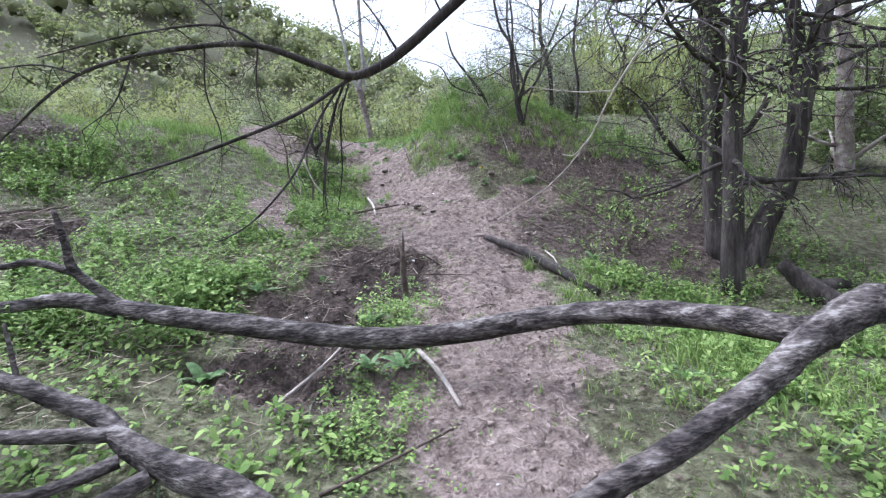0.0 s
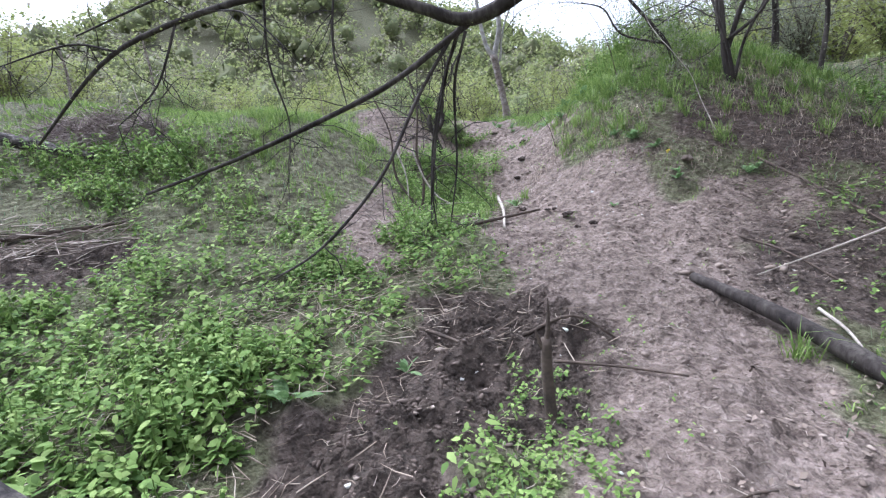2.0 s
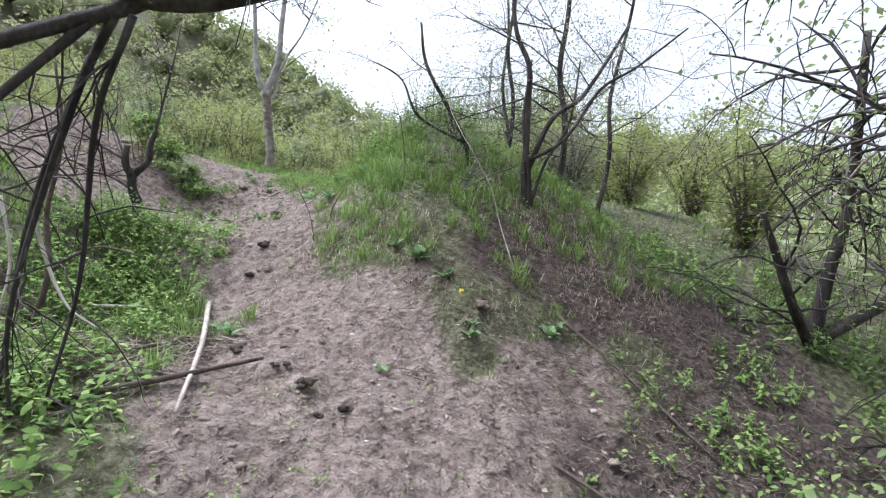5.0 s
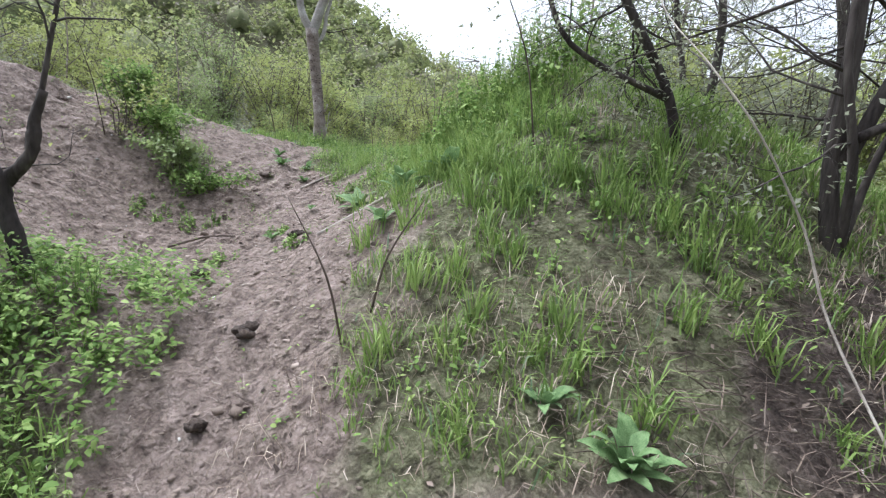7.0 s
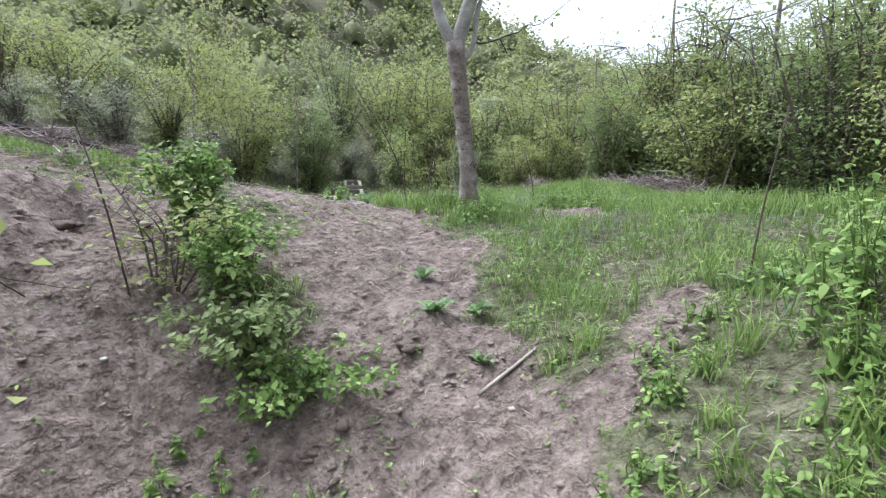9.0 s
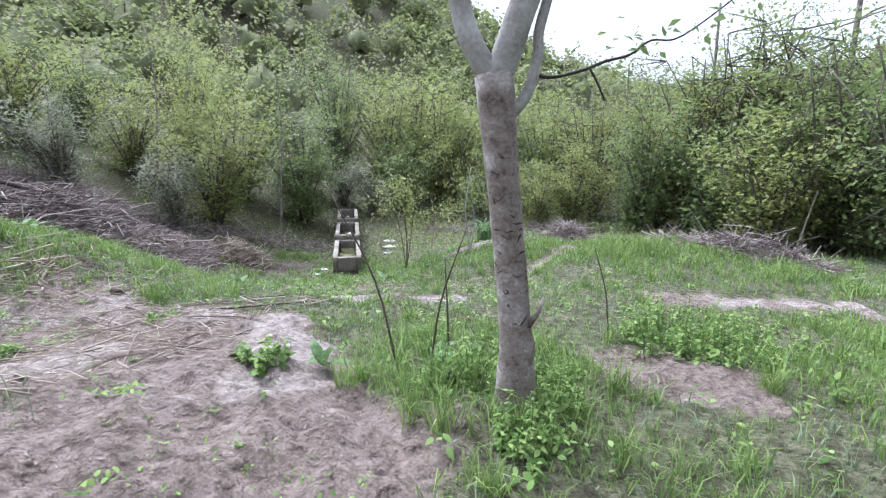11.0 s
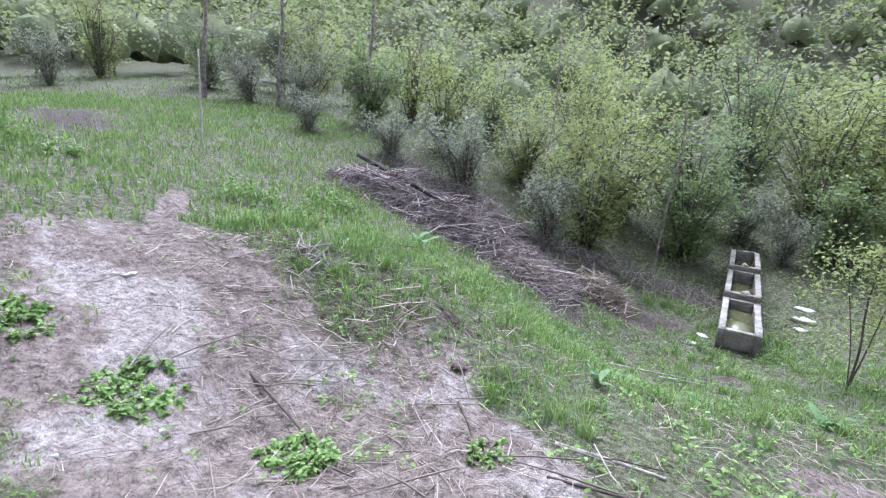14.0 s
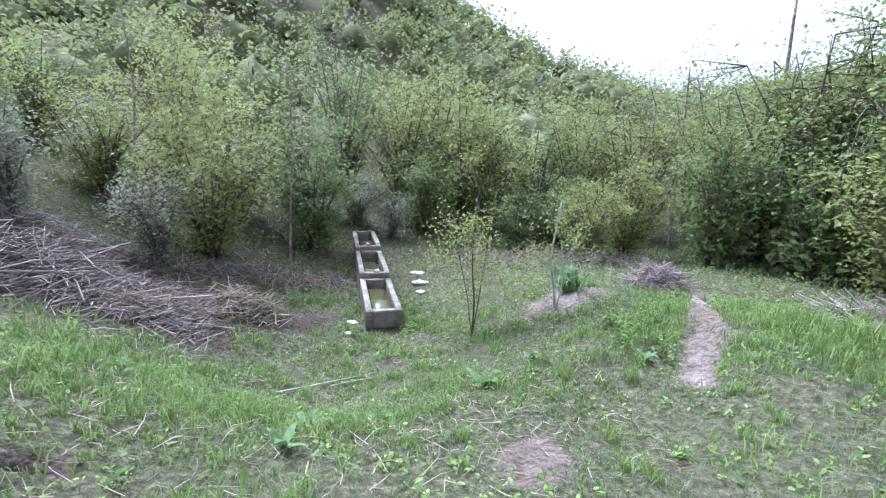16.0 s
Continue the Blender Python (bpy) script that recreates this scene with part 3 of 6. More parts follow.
# dark old trees beside the path's foot
A = on(3.5, 6.0)
tree("old_tree", [([A - [0, 0, 0.2], A + [0.02, 0, 0.9], A + [0.1, 0.1, 2.0], A + [0.2, 0.1, 3.3], A + [0.2, 0.3, 5.2]], 0.115)], BARK_OLD, LEAF_GREEN,
     "dark rough-barked tree with drooping bare twigs", depth=3, droop=0.45, per_tip=1.5, leaf_size=0.06, seed=3, low=0.42, group="old trees", limbs=11)
B = on(3.75, 6.7)
tree("old_tree", [([B - [0, 0, 0.2], B + [-0.05, 0, 1.2], B + [-0.02, 0.0, 2.6], B + [-0.1, 0.1, 3.8], B + [-0.1, 0.2, 5.5]], 0.155)], BARK_OLD, LEAF_GREEN,
     "dark rough-barked tree with drooping bare twigs", depth=3, droop=0.5, per_tip=1.5, leaf_size=0.06, seed=4, low=0.42, group="old trees", limbs=12)
C = on(3.95, 6.5)
tree("old_tree", [([C - [0, 0, 0.2], C + [0.25, 0, 0.45], C + [0.55, 0.0, 1.0], C + [0.75, 0.0, 2.0], C + [1.15, 0.1, 3.4], C + [1.3, 0.1, 5]], 0.135),
                  ([C + [0.7, 0, 1.7], C + [0.75, 0.1, 2.6], C + [0.6, 0.2, 4.4]], 0.1)], BARK_OLD, LEAF_GREEN,
     "forked dark tree leaning out from its foot", depth=3, droop=0.4, per_tip=1.5, leaf_size=0.06, seed=5, low=0.42, group="old trees", limbs=9)
D = on(6.4, 8.0)
tree("pale_trunk_tree", [([D - [0, 0, 0.2], D + [0, 0, 1.5], D + [-0.1, 0, 4.5]], 0.12)], BARK_GREY, LEAF_GREEN, "pale-trunked tree in the thicket", depth=3, per_tip=2.5, leaf_size=0.08, seed=6, limbs=9, scatter=0.25)

# the long branch that hangs over the path
bough = thing("hanging_bough", (3.5, 6.2, 3.9), "dark bare bough hanging over the path, yellow with lichen", "branch")
main = bent([(3.55, 6.15, 3.0), (2.4, 6.3, 4.3), (1.3, 6.5, 4.25), (0.53, 6.6, 3.81), (-0.34, 6.7, 3.26), (-0.93, 6.75, 3.09), (-1.36, 6.6, 3.24), (-2.04, 6.4, 3.51), (-2.79, 6.2, 3.51), (-3.59, 6.0, 3.39), (-4.09, 5.8, 3.15), (-4.78, 5.6, 2.57)], 5)
part("limb", *tube(main, [0.085, 0.075, 0.07, 0.066, 0.052, 0.036, 0.028, 0.02, 0.01], 9, 0.08), BARK_DARK, bough, "", True)
subs = [([(-0.9, 6.75, 3.09), (-1.13, 6.75, 2.98), (-1.71, 6.5, 2.63), (-2.51, 6.2, 2.34), (-3.14, 6.0, 2.16), (-3.87, 5.8, 2.0)], 0.026),
        ([(-1.13, 6.75, 2.98), (-1.46, 6.6, 2.51), (-1.73, 6.2, 1.87), (-2.14, 5.8, 1.38), (-2.41, 5.45, 1.2)], 0.015),
        ([(-1.05, 6.75, 3.03), (-1.29, 6.9, 2.67), (-1.52, 7.0, 2.09), (-1.71, 7.1, 1.14)], 0.015),
        ([(-1.2, 6.85, 2.85), (-1.42, 6.95, 2.3), (-1.58, 7.0, 1.7), (-1.6, 7.05, 1.2)], 0.012),
        ([(-1.0, 6.75, 3.0), (-1.2, 6.9, 2.6), (-1.3, 7.0, 1.9), (-1.45, 7.05, 1.35)], 0.011),
        ([(-2.0, 6.4, 3.5), (-2.1, 6.4, 3.0), (-2.05, 6.4, 2.5)], 0.009), ([(-2.6, 6.25, 3.5), (-2.7, 6.3, 3.0), (-2.6, 6.3, 2.5), (-2.65, 6.3, 2.2)], 0.009),
        ([(-3.0, 6.15, 3.47), (-2.6, 6.0, 3.3), (-2.2, 5.9, 2.9)], 0.008), ([(-1.9, 6.45, 3.45), (-2.4, 6.3, 3.75), (-3.3, 6.1, 3.7), (-4.4, 5.9, 3.5)], 0.014),
        ([(-0.3, 6.7, 3.3), (-0.5, 6.6, 3.7), (-0.9, 6.5, 4.3)], 0.013), ([(0.3, 6.6, 3.7), (0.1, 6.5, 4.2), (-0.2, 6.4, 4.9)], 0.012), ([(-3.4, 6.05, 3.42), (-3.6, 5.9, 2.9), (-3.9, 5.7, 2.6)], 0.01),
        ([(-2.2, 6.35, 3.5), (-2.5, 6.3, 4.0), (-3.1, 6.2, 4.5)], 0.01), ([(-3.9, 5.85, 3.25), (-4.4, 5.8, 3.4), (-5.2, 5.6, 3.3)], 0.01)]
fine = []
for k, (pts, r) in enumerate(subs):
    line = bent(pts, 5)
    r *= 1.3
    part("side_branch", *tube(line, [r, r * 0.75, r * 0.4], 6, 0.1), BARK_DARK, bough)
    g = np.random.default_rng(60 + k)
    for q in range(11):
        s = line[g.integers(2, len(line))]
        d = g.normal(0, 0.6, 3) + [0, 0, -0.55]
        lv, tp = grow(s, d, g.uniform(0.25, 0.8), min(r * 0.45, 0.006), 1, 900 + k * 10 + q, 0.35, 0.3, 2)
        for level in lv:
            fine.extend(level)
tagged(part("twigwork", *tubes(fine, 3), BARK_DARK, bough), kind="stuff")
g = np.random.default_rng(8)
spots = main[rng.integers(25, len(main), 130)] + g.normal(0, 0.035, (130, 3))
part("lichen", *leaves(spots, 0.022, 0, 0.9, 4), LEAF_YELLOW, bough, "yellow lichen tufts")["kind"] = "stuff"

# the thin pale twig that hangs by the trees
twig = thing("hanging_twig", (2.6, 3.9, 3.4), "long thin pale twig hanging beside the path", "twig")
part("stem", *tube(bent([(3.5, 5.9, 3.6), (2.7, 4.4, 3.4), (1.93, 4.0, 2.65), (1.58, 4.2, 2.16), (1.41, 4.4, 1.8), (1.11, 4.7, 1.45), (0.64, 5.0, 1.16)], 6), [0.012, 0.01, 0.008, 0.006, 0.003], 6, 0.05), STICK_PALE, twig)
part("shoot", *tube(bent([(1.42, 4.4, 1.82), (1.3, 4.45, 1.7), (1.2, 4.5, 1.72)], 4), [0.006, 0.003], 5), STICK_PALE, twig)
part("shoot", *tube(bent([(1.58, 4.2, 2.16), (1.3, 4.3, 2.2), (0.95, 4.5, 2.32)], 4), [0.006, 0.003], 5), STICK_PALE, twig)

# young trees on the bank
p = on(1.7, 9.72)
tree("bank_tree", [([p - [0, 0, 0.15], (1.62, 9.75, 2.8), (1.61, 9.75, 3.18), (1.6, 9.77, 3.7), (1.58, 9.8, 4.06), (1.4, 9.85, 4.5), (1.3, 9.9, 5.6)], 0.036),
                   ([(1.64, 9.72, 2.9), (1.86, 9.7, 3.47), (2.16, 9.7, 3.72), (2.41, 9.7, 4.12), (2.66, 9.7, 4.6)], 0.026),
                   ([(1.63, 9.68, 3.0), (1.99, 9.6, 3.26), (2.34, 9.6, 3.82), (2.74, 9.6, 4.11), (3.3, 9.6, 4.6)], 0.02),
                   ([p, p + [-0.06, -0.05, 0.4], p + [-0.16, -0.02, 0.9], p + [-0.1, 0.05, 1.6]], 0.022), ([p, p + [0.15, 0.05, 0.5], p + [0.42, 0.1, 1.0], p + [0.5, 0.15, 1.7]], 0.018)],
     BARK_OLD, LEAF_GREY, "crooked dark tree forking low on the bank", depth=3, droop=0.2, per_tip=2.2, leaf_size=0.03, seed=20, scatter=0.04, group="slim trees on the bank", limbs=5, kids=4, low=0.35, reach=0.65)
p = on(1.12, 10.15)
tree("bank_tree", [([p - [0, 0, 0.15], (1.01, 10.2, 3.22), (0.78, 10.2, 3.59), (0.49, 10.2, 4.05), (0.4, 10.2, 4.5)], 0.026), ([(1.02, 10.2, 3.2), (0.45, 10.2, 3.45), (0.23, 10.2, 3.84), (-0.07, 10.2, 4.0)], 0.015)],
     BARK_OLD, LEAF_GREY, "leaning twiggy young tree on the bank", depth=3, droop=0.25, per_tip=1.0, leaf_size=0.03, seed=22, scatter=0.04, group="slim trees on the bank", limbs=7, kids=5, low=0.25, reach=0.35)
for k, (x, y, lean, r, h) in enumerate(((2.52, 11.0, -0.1, 0.042, 4.6), (1.9, 11.5, -0.1, 0.03, 4.4), (2.9, 10.6, 0.3, 0.03, 3.8), (2.2, 12.6, -0.2, 0.03, 4.0))):
    p = on(x, y)
    tree("bank_tree", [([p - [0, 0, 0.15], p + [lean * 0.25 + 0.06, 0, 0.8], p + [lean * 0.5 - 0.05, 0.05, 1.6], p + [lean * 0.8 + 0.05, 0.1, 2.6], p + [lean * 1.4, 0.1, h]], r)], BARK_OLD, LEAF_GREY,
         "slim dark tree with thin new leaves on the bank", depth=3, droop=0.12, per_tip=2.6, leaf_size=0.03, seed=24 + k, scatter=0.05, group="slim trees on the bank", limbs=8, kids=5, low=0.2, reach=0.7)
p = on(4.6, 8.9)
tree("leaning_tree", [([p - [0, 0, 0.1], p + [0.1, 0, 0.7], p + [0.25, 0, 1.6], p + [0.1, -0.1, 3.2]], 0.07), ([p, p + [-0.6, -0.3, 0.5], p + [-1.2, -0.5, 1.3]], 0.05), ([p, p + [0.9, -0.3, 0.9], p + [1.4, -0.3, 2.4]], 0.06)],
     BARK_DARK, LEAF_GREEN, "leaning dark tree with a tangle of bare drooping branches", depth=3, droop=0.5, per_tip=0.15, seed=31, limbs=7, kids=4)
arch = thing("arching_stem", on(1.25, 8.55), "pale dry bramble stem arching down the bank", "stem")
part("stem", *tube(bent([on(1.3, 8.75), (1.2, 9.1, 2.3), (1.12, 9.2, 2.62), (0.93, 9.25, 2.95), (0.8, 9.4, 3.2), (0.72, 9.8, 3.6), (0.8, 10.0, 4.2)], 6), [0.005, 0.004, 0.002], 6, 0.05), STICK_PALE, arch)

# twisted shrub left of the path
S = on(-2.34, 9.98)
shrub = thing("twisted_shrub", S, "half-dead twisted dark shrub with a few young leaves", "shrub")
part("trunk", *tube(bent([S - [0, 0, 0.1], S + [-0.07, 0.02, 0.17], S + [-0.13, 0.04, 0.34], S + [-0.15, 0.06, 0.5]], 5), [0.055, 0.043, 0.038, 0.042], 10, 0.16), BARK_DARK, shrub, "", True)
limbs, tips = [], []
part("stub", *tube(bent(S + np.array([(-0.15, 0.06, 0.45), (-0.02, 0.08, 0.6), (0.0, 0.1, 0.72), (0.0, 0.11, 0.8), (0.05, 0.12, 0.95)]), 5), [0.036, 0.03, 0.034, 0.026, 0.022], 9, 0.2), BARK_OLD, shrub, "sawn-off knotted stub", True)
part("stub", *tube(bent(S + np.array([(-0.14, 0.05, 0.45), (-0.2, 0.03, 0.58), (-0.17, 0.0, 0.76)]), 5), [0.04, 0.034, 0.03], 9, 0.2), BARK_OLD, shrub, "sawn-off knotted stub", True)
for k, pts in enumerate(([(0.0, 0.1, 0.72), (0.1, 0.15, 1.3), (0.16, 0.2, 1.7), (0.2, 0.25, 2.1)], [(-0.18, 0.02, 0.6), (-0.5, 0.0, 0.78), (-0.9, -0.1, 1.05), (-1.3, -0.2, 1.15)], [(-0.2, 0.03, 0.6), (-0.4, 0.2, 0.95), (-0.7, 0.3, 1.35)],
                          [(-0.1, 0.03, 0.3), (-0.4, 0.0, 0.45), (-0.7, -0.2, 0.4), (-1.0, -0.3, 0.6)])):
    line = bent(S + np.array(pts), 5)
    part("limb", *tube(line, [0.014, 0.01, 0.004], 6, 0.08), BARK_OLD, shrub)
    for q in range(6):
        lv, tp = grow(line[4 + q % (len(line) - 4)], np.random.default_rng(k * 9 + q).normal(0, 0.7, 3) + [0, 0, 0.3], 0.45, 0.008, 2, 300 + k * 9 + q, 0.35, 0, 2)
        for level in lv:
            limbs.extend(level)
        tips.append(tp)
tagged(part("twigwork", *tubes(limbs, 3), BARK_DARK, shrub), kind="stuff")
tips = np.concatenate(tips)
part("crown", *leaves(tips[::2] + rng.normal(0, 0.03, tips[::2].shape), 0.035, 0, 0.55, 3), LEAF_YELLOW, shrub)
E2 = on(-2.15, 8.05)
dead_shrub = thing("dead_shrub", E2, "dead grey shrub with bowed bare stems", "shrub")
for pts, r, mat in (([(0, 0, -0.1), (0.1, 0.0, 0.35), (0.02, 0.1, 0.7), (0.1, 0.1, 1.2), (0.02, 0.15, 1.7)], 0.02, STICK_DARK), ([(0, 0, 0), (-0.3, 0.1, 0.45), (-0.3, 0.1, 1.0), (-0.55, 0.2, 1.6)], 0.017, STICK_DARK),
                    ([(0.06, 0.0, 0.3), (0.3, 0.1, 0.5), (0.6, 0.15, 0.45)], 0.012, STICK_DARK), ([(0.0, 0.0, 0.75), (0.12, -0.05, 0.4), (0.3, -0.15, 0.15), (0.5, -0.2, 0.03)], 0.013, STICK_PALE), ([(-0.25, 0.1, 0.8), (-0.12, 0.0, 0.4), (-0.1, -0.15, 0.0)], 0.011, STICK_PALE)):
    part("stem", *tube(bent(E2 + np.array(pts), 6), [r, r * 0.8, r * 0.4], 7, 0.12), mat, dead_shrub)


# ---- bushes ----
def bush(name, at, wide, tall, leaf, n, label, seed, size=0.05, stems=9, group="", gaps=0.5):
    at = np.array(at, float)
    g = np.random.default_rng(seed)
    ob = thing(name, at, label, "bush", group)
    limbs, tips = [], []
    for k in range(stems):
        az, out = g.uniform(0, 2 * np.pi), g.uniform(0.1, 0.9) * wide
        top = at + [np.cos(az) * out, np.sin(az) * out, tall * g.uniform(0.55, 1.0) * (1 - 0.3 * (out / wide) ** 2)]
        mid = at + (top - at) * [0.35, 0.35, 0.55] + g.normal(0, 0.06 * wide, 3)
        line = bent([at + [np.cos(az) * 0.06, np.sin(az) * 0.06, -0.08], mid, top], 3)
        limbs.append((line, [0.012 * tall, 0.008 * tall, 0.003 * tall]))
        for q in range(9):
            s = line[g.integers(1, len(line))]
            d = g.normal(0, 1, 3) * [1, 1, 0.6] + [0, 0, 0.2]
            d /= np.linalg.norm(d)
            e = s + d * g.uniform(0.12, 0.34) * (wide + tall) / 2
            limbs.append((np.array([s, e]), [0.004 * tall, 0.0015 * tall]))
            tips.append(np.linspace(s, e, 5)[2:])
    tips = np.concatenate(tips)
    tagged(part("twigwork", *tubes(limbs, 3), TWIG_GREY, ob), kind="stuff")
    pick = tips[g.integers(0, len(tips), n)]
    part("crown", *leaves(pick + g.normal(0, 0.055 * (wide + tall) / 2 * gaps * 2, (n, 3)), size, 0.15, 0.6, seed), leaf, ob)
    return ob


bush("mound_bush", on(-3.55, 12.85), 0.34, 0.72, HERB, 2200, "leafy green bush on top of the earth mound", 51, 0.05, 9)
bush("mound_bush", on(-3.1, 12.6), 0.5, 0.5, HERB, 2000, "leafy green bush on the side of the mound", 55, 0.045, 9)
bush("mound_bush", on(-2.8, 12.3), 0.55, 0.38, LEAF_GREEN, 1400, "low leafy bush at the foot of the mound", 52, 0.05, 11)
bush("mound_bush", on(-2.5, 12.2), 0.5, 0.26, HERB, 1000, "low weedy bush beside the path", 54, 0.045, 10)
bush("mound_bush", on(-3.4, 12.4), 0.5, 0.75, LEAF_YELLOW, 420, "thin bush with reddish stems on the mound", 53, 0.045, 8)

# thicket round the spring: one of each kind, then repeats
kinds = [bush("thicket_bush", on(-11.5, 24.5), 1.7, 3.4, LEAF_YELLOW, 4500, "yellow-green spring bush in the thicket", 61, 0.115, 18, "thicket"),
         bush("thicket_bush", on(-10.5, 27.5), 1.8, 3.0, LEAF_GREEN, 4700, "dense green bush in the thicket", 62, 0.115, 18, "thicket"),
         bush("thicket_bush", on(-13.6, 21.8), 1.6, 2.6, LEAF_GREY, 2900, "thin grey-green bush with bare twigs", 63, 0.1, 18, "thicket")]
kinds += [bush("tall_bush", on(5.6, 24.6), 3.0, 5.6, LEAF_GREEN, 6600, "tall broad green bush at the wood's edge", 64, 0.125, 22, "thicket"),
          bush("tall_bush", on(2.4, 31.0), 3.0, 6.0, LEAF_YELLOW, 6400, "tall yellow-green bush at the wood's edge", 65, 0.125, 22, "thicket")]
spots = [(1, -4.8, 30.6, 0.75), (0, -2.8, 29.4, 0.7), (0, -7.2, 33.6, 1.3), (1, -4.4, 34.4, 1.5), (0, -0.6, 33.6, 1.5), (1, -2.0, 37.5, 1.8), (0, -9.2, 36.5, 1.6), (1, -12.5, 34.0, 1.6), (0, 3.0, 25.9, 1.1), (0, 7.6, 22.6, 1.4), (1, 6.2, 30.8, 2.4), (0, 8.8, 28.0, 2.5), (1, 3.4, 30.6, 1.9), (1, -8.2, 31.2, 1.0), (0, -6.0, 32.4, 1.1), (1, -3.6, 32.0, 1.0), (0, -1.6, 30.4, 0.9), (1, 0.6, 29.6, 1.15), (1, 2.6, 28.0, 1.45), (1, 4.6, 26.6, 1.6), (0, 1.6, 31.6, 1.6), (0, 4.2, 30.2, 2.1), (1, 6.8, 27.6, 2.1), (0, -12.6, 27.2, 1.15), (2, -11.4, 22.9, 0.75),
         (0, -14.4, 24.6, 1.2), (1, -12.2, 30.0, 1.2), (0, -9.8, 33.6, 1.25), (2, -15.6, 20.6, 0.9), (0, -16.6, 23.0, 1.15), (2, -18.2, 19.0, 0.85), (1, -19.5, 21.6, 1.3), (0, -15.4, 28.0, 1.4), (1, -6.8, 36.0, 1.4), (0, -2.8, 35.4, 1.4), (1, -18.0, 26.0, 1.5), (0, -21.5, 24.5, 1.5),
         (2, -22.5, 20.0, 1.1), (2, -24.5, 18.6, 1.2), (0, -25.5, 21.5, 1.4), (1, -28.0, 17.5, 1.5), (0, -31.0, 13.5, 1.5), (2, -27.5, 12.0, 1.1), (1, 8.6, 25.0, 1.3), (0, 9.8, 22.4, 1.2), (1, 10.0, 29.5, 1.8), (0, 7.5, 33.0, 1.9), (1, 2.0, 35.5, 1.8), (2, -10.3, 30.2, 0.8), (2, -9.0, 29.9, 0.6),
         (1, 7.5, 9.5, 0.8), (0, 6.0, 11.5, 0.8), (1, 8.5, 6.8, 0.9), (0, 5.2, 13.8, 0.7), (0, 7.6, 15.0, 0.9), (1, 7.2, 4.2, 0.8), (1, 10.5, 12.0, 1.3), (0, 11.0, 8.5, 1.2), (2, -11.5, 8.5, 0.7), (0, -14.0, 11.0, 0.7), (2, -9.5, 6.8, 0.55), (2, 3.4, 12.6, 0.6), (0, 2.9, 16.8, 0.5)]
for k, (kind, x, y, s) in enumerate(spots):
    if s > 1.45 and kind < 2:
        kind, s = 4 - kind, s * 0.56
    if x < -14:
        s *= 0.75
    if x > 4.5 and y < 16:
        s *= 0.85
    turn = pose(*on(x, y), 0, 0, k * 77) @ Matrix.Diagonal((s, s, s * (0.85 + 0.3 * ((k * 7) % 5) / 4), 1))
    copy_thing(kinds[kind], turn)

# taller trees that stand out of the thicket
for k, (x, y, h, r, leaf, lab) in enumerate(((-10.2, 25.6, 5.0, 0.035, LEAF_GREY, "slim grey tree with few leaves behind the trough"), (-12.8, 23.8, 4.6, 0.035, LEAF_YELLOW, "yellow-green young tree in the thicket"), (0.2, 32.5, 6.0, 0.06, LEAF_YELLOW, "young tree with bare top shoots"),
                                            (3.2, 33.0, 8.0, 0.1, LEAF_GREY, "bare purple-brown tree at the wood's edge"), (5.6, 29.0, 8.6, 0.12, LEAF_GREEN, "broad green tree at the wood's edge"), (8.4, 26.5, 8.2, 0.12, LEAF_GREEN, "broad green tree at the wood's edge"),
                                            (-23.6, 19.5, 4.6, 0.1, LEAF_GREY, "dark-stemmed tree at the field's end"), (-25.0, 17.0, 5.0, 0.1, LEAF_GREY, "grey tree in bud at the field's end"), (-21.6, 22.4, 5.5, 0.1, LEAF_GREY, "grey tree in bud at the field's end"))):
    p = on(x, y)
    tree("wood_edge_tree", [([p - [0, 0, 0.2], p + [0.05, 0, h * 0.3], p + [0.1, 0.1, h * 0.65], p + [0.05, 0, h]], r * 0.75)], BARK_GREY, leaf, lab, depth=3, per_tip=(0.8, 2.5, 1.6, 0.15, 4.0, 4.0, 0.8, 0.7, 0.7)[k], reach=1.15, low=0.15, leaf_size=0.085, seed=80 + k, group="trees at the wood's edge", limbs=10, scatter=0.22)

# saplings on the meadow
p = on(-5.18, 22.5)
tree("sapling", [([p - [0, 0, 0.05], p + [0.02, 0, 0.6], p + [-0.03, 0, 1.3], p + [0.04, 0, 2.5]], 0.015), ([p, p + [0.1, 0, 0.7], p + [0.2, 0, 1.6], p + [0.25, 0, 2.1]], 0.009), ([p, p + [-0.1, 0, 0.7], p + [-0.3, 0.05, 1.5], p + [-0.35, 0.05, 2.0]], 0.008)], STICK_DARK, LEAF_YELLOW, "thin sapling with yellow-green leaves in the meadow", "sapling", 2, 0, 2.4, 0.065, 95, limbs=8, kids=4, scatter=0.08, reach=0.35, low=0.35)
p = on(-3.85, 22.9)
tree("sapling", [([p - [0, 0, 0.05], p + [-0.05, 0, 0.4], p + [-0.12, 0, 0.9], p + [-0.02, 0, 1.8]], 0.02), ([p, p + [0.08, 0, 0.5], p + [0.03, 0, 1.1]], 0.013)], BARK_PALE, LEAF_YELLOW, "grey-stemmed sapling beside the sandy mound", "sapling", 2, 0, 4, 0.06, 96, limbs=7, kids=3, scatter=0.09, reach=0.4, low=0.4)

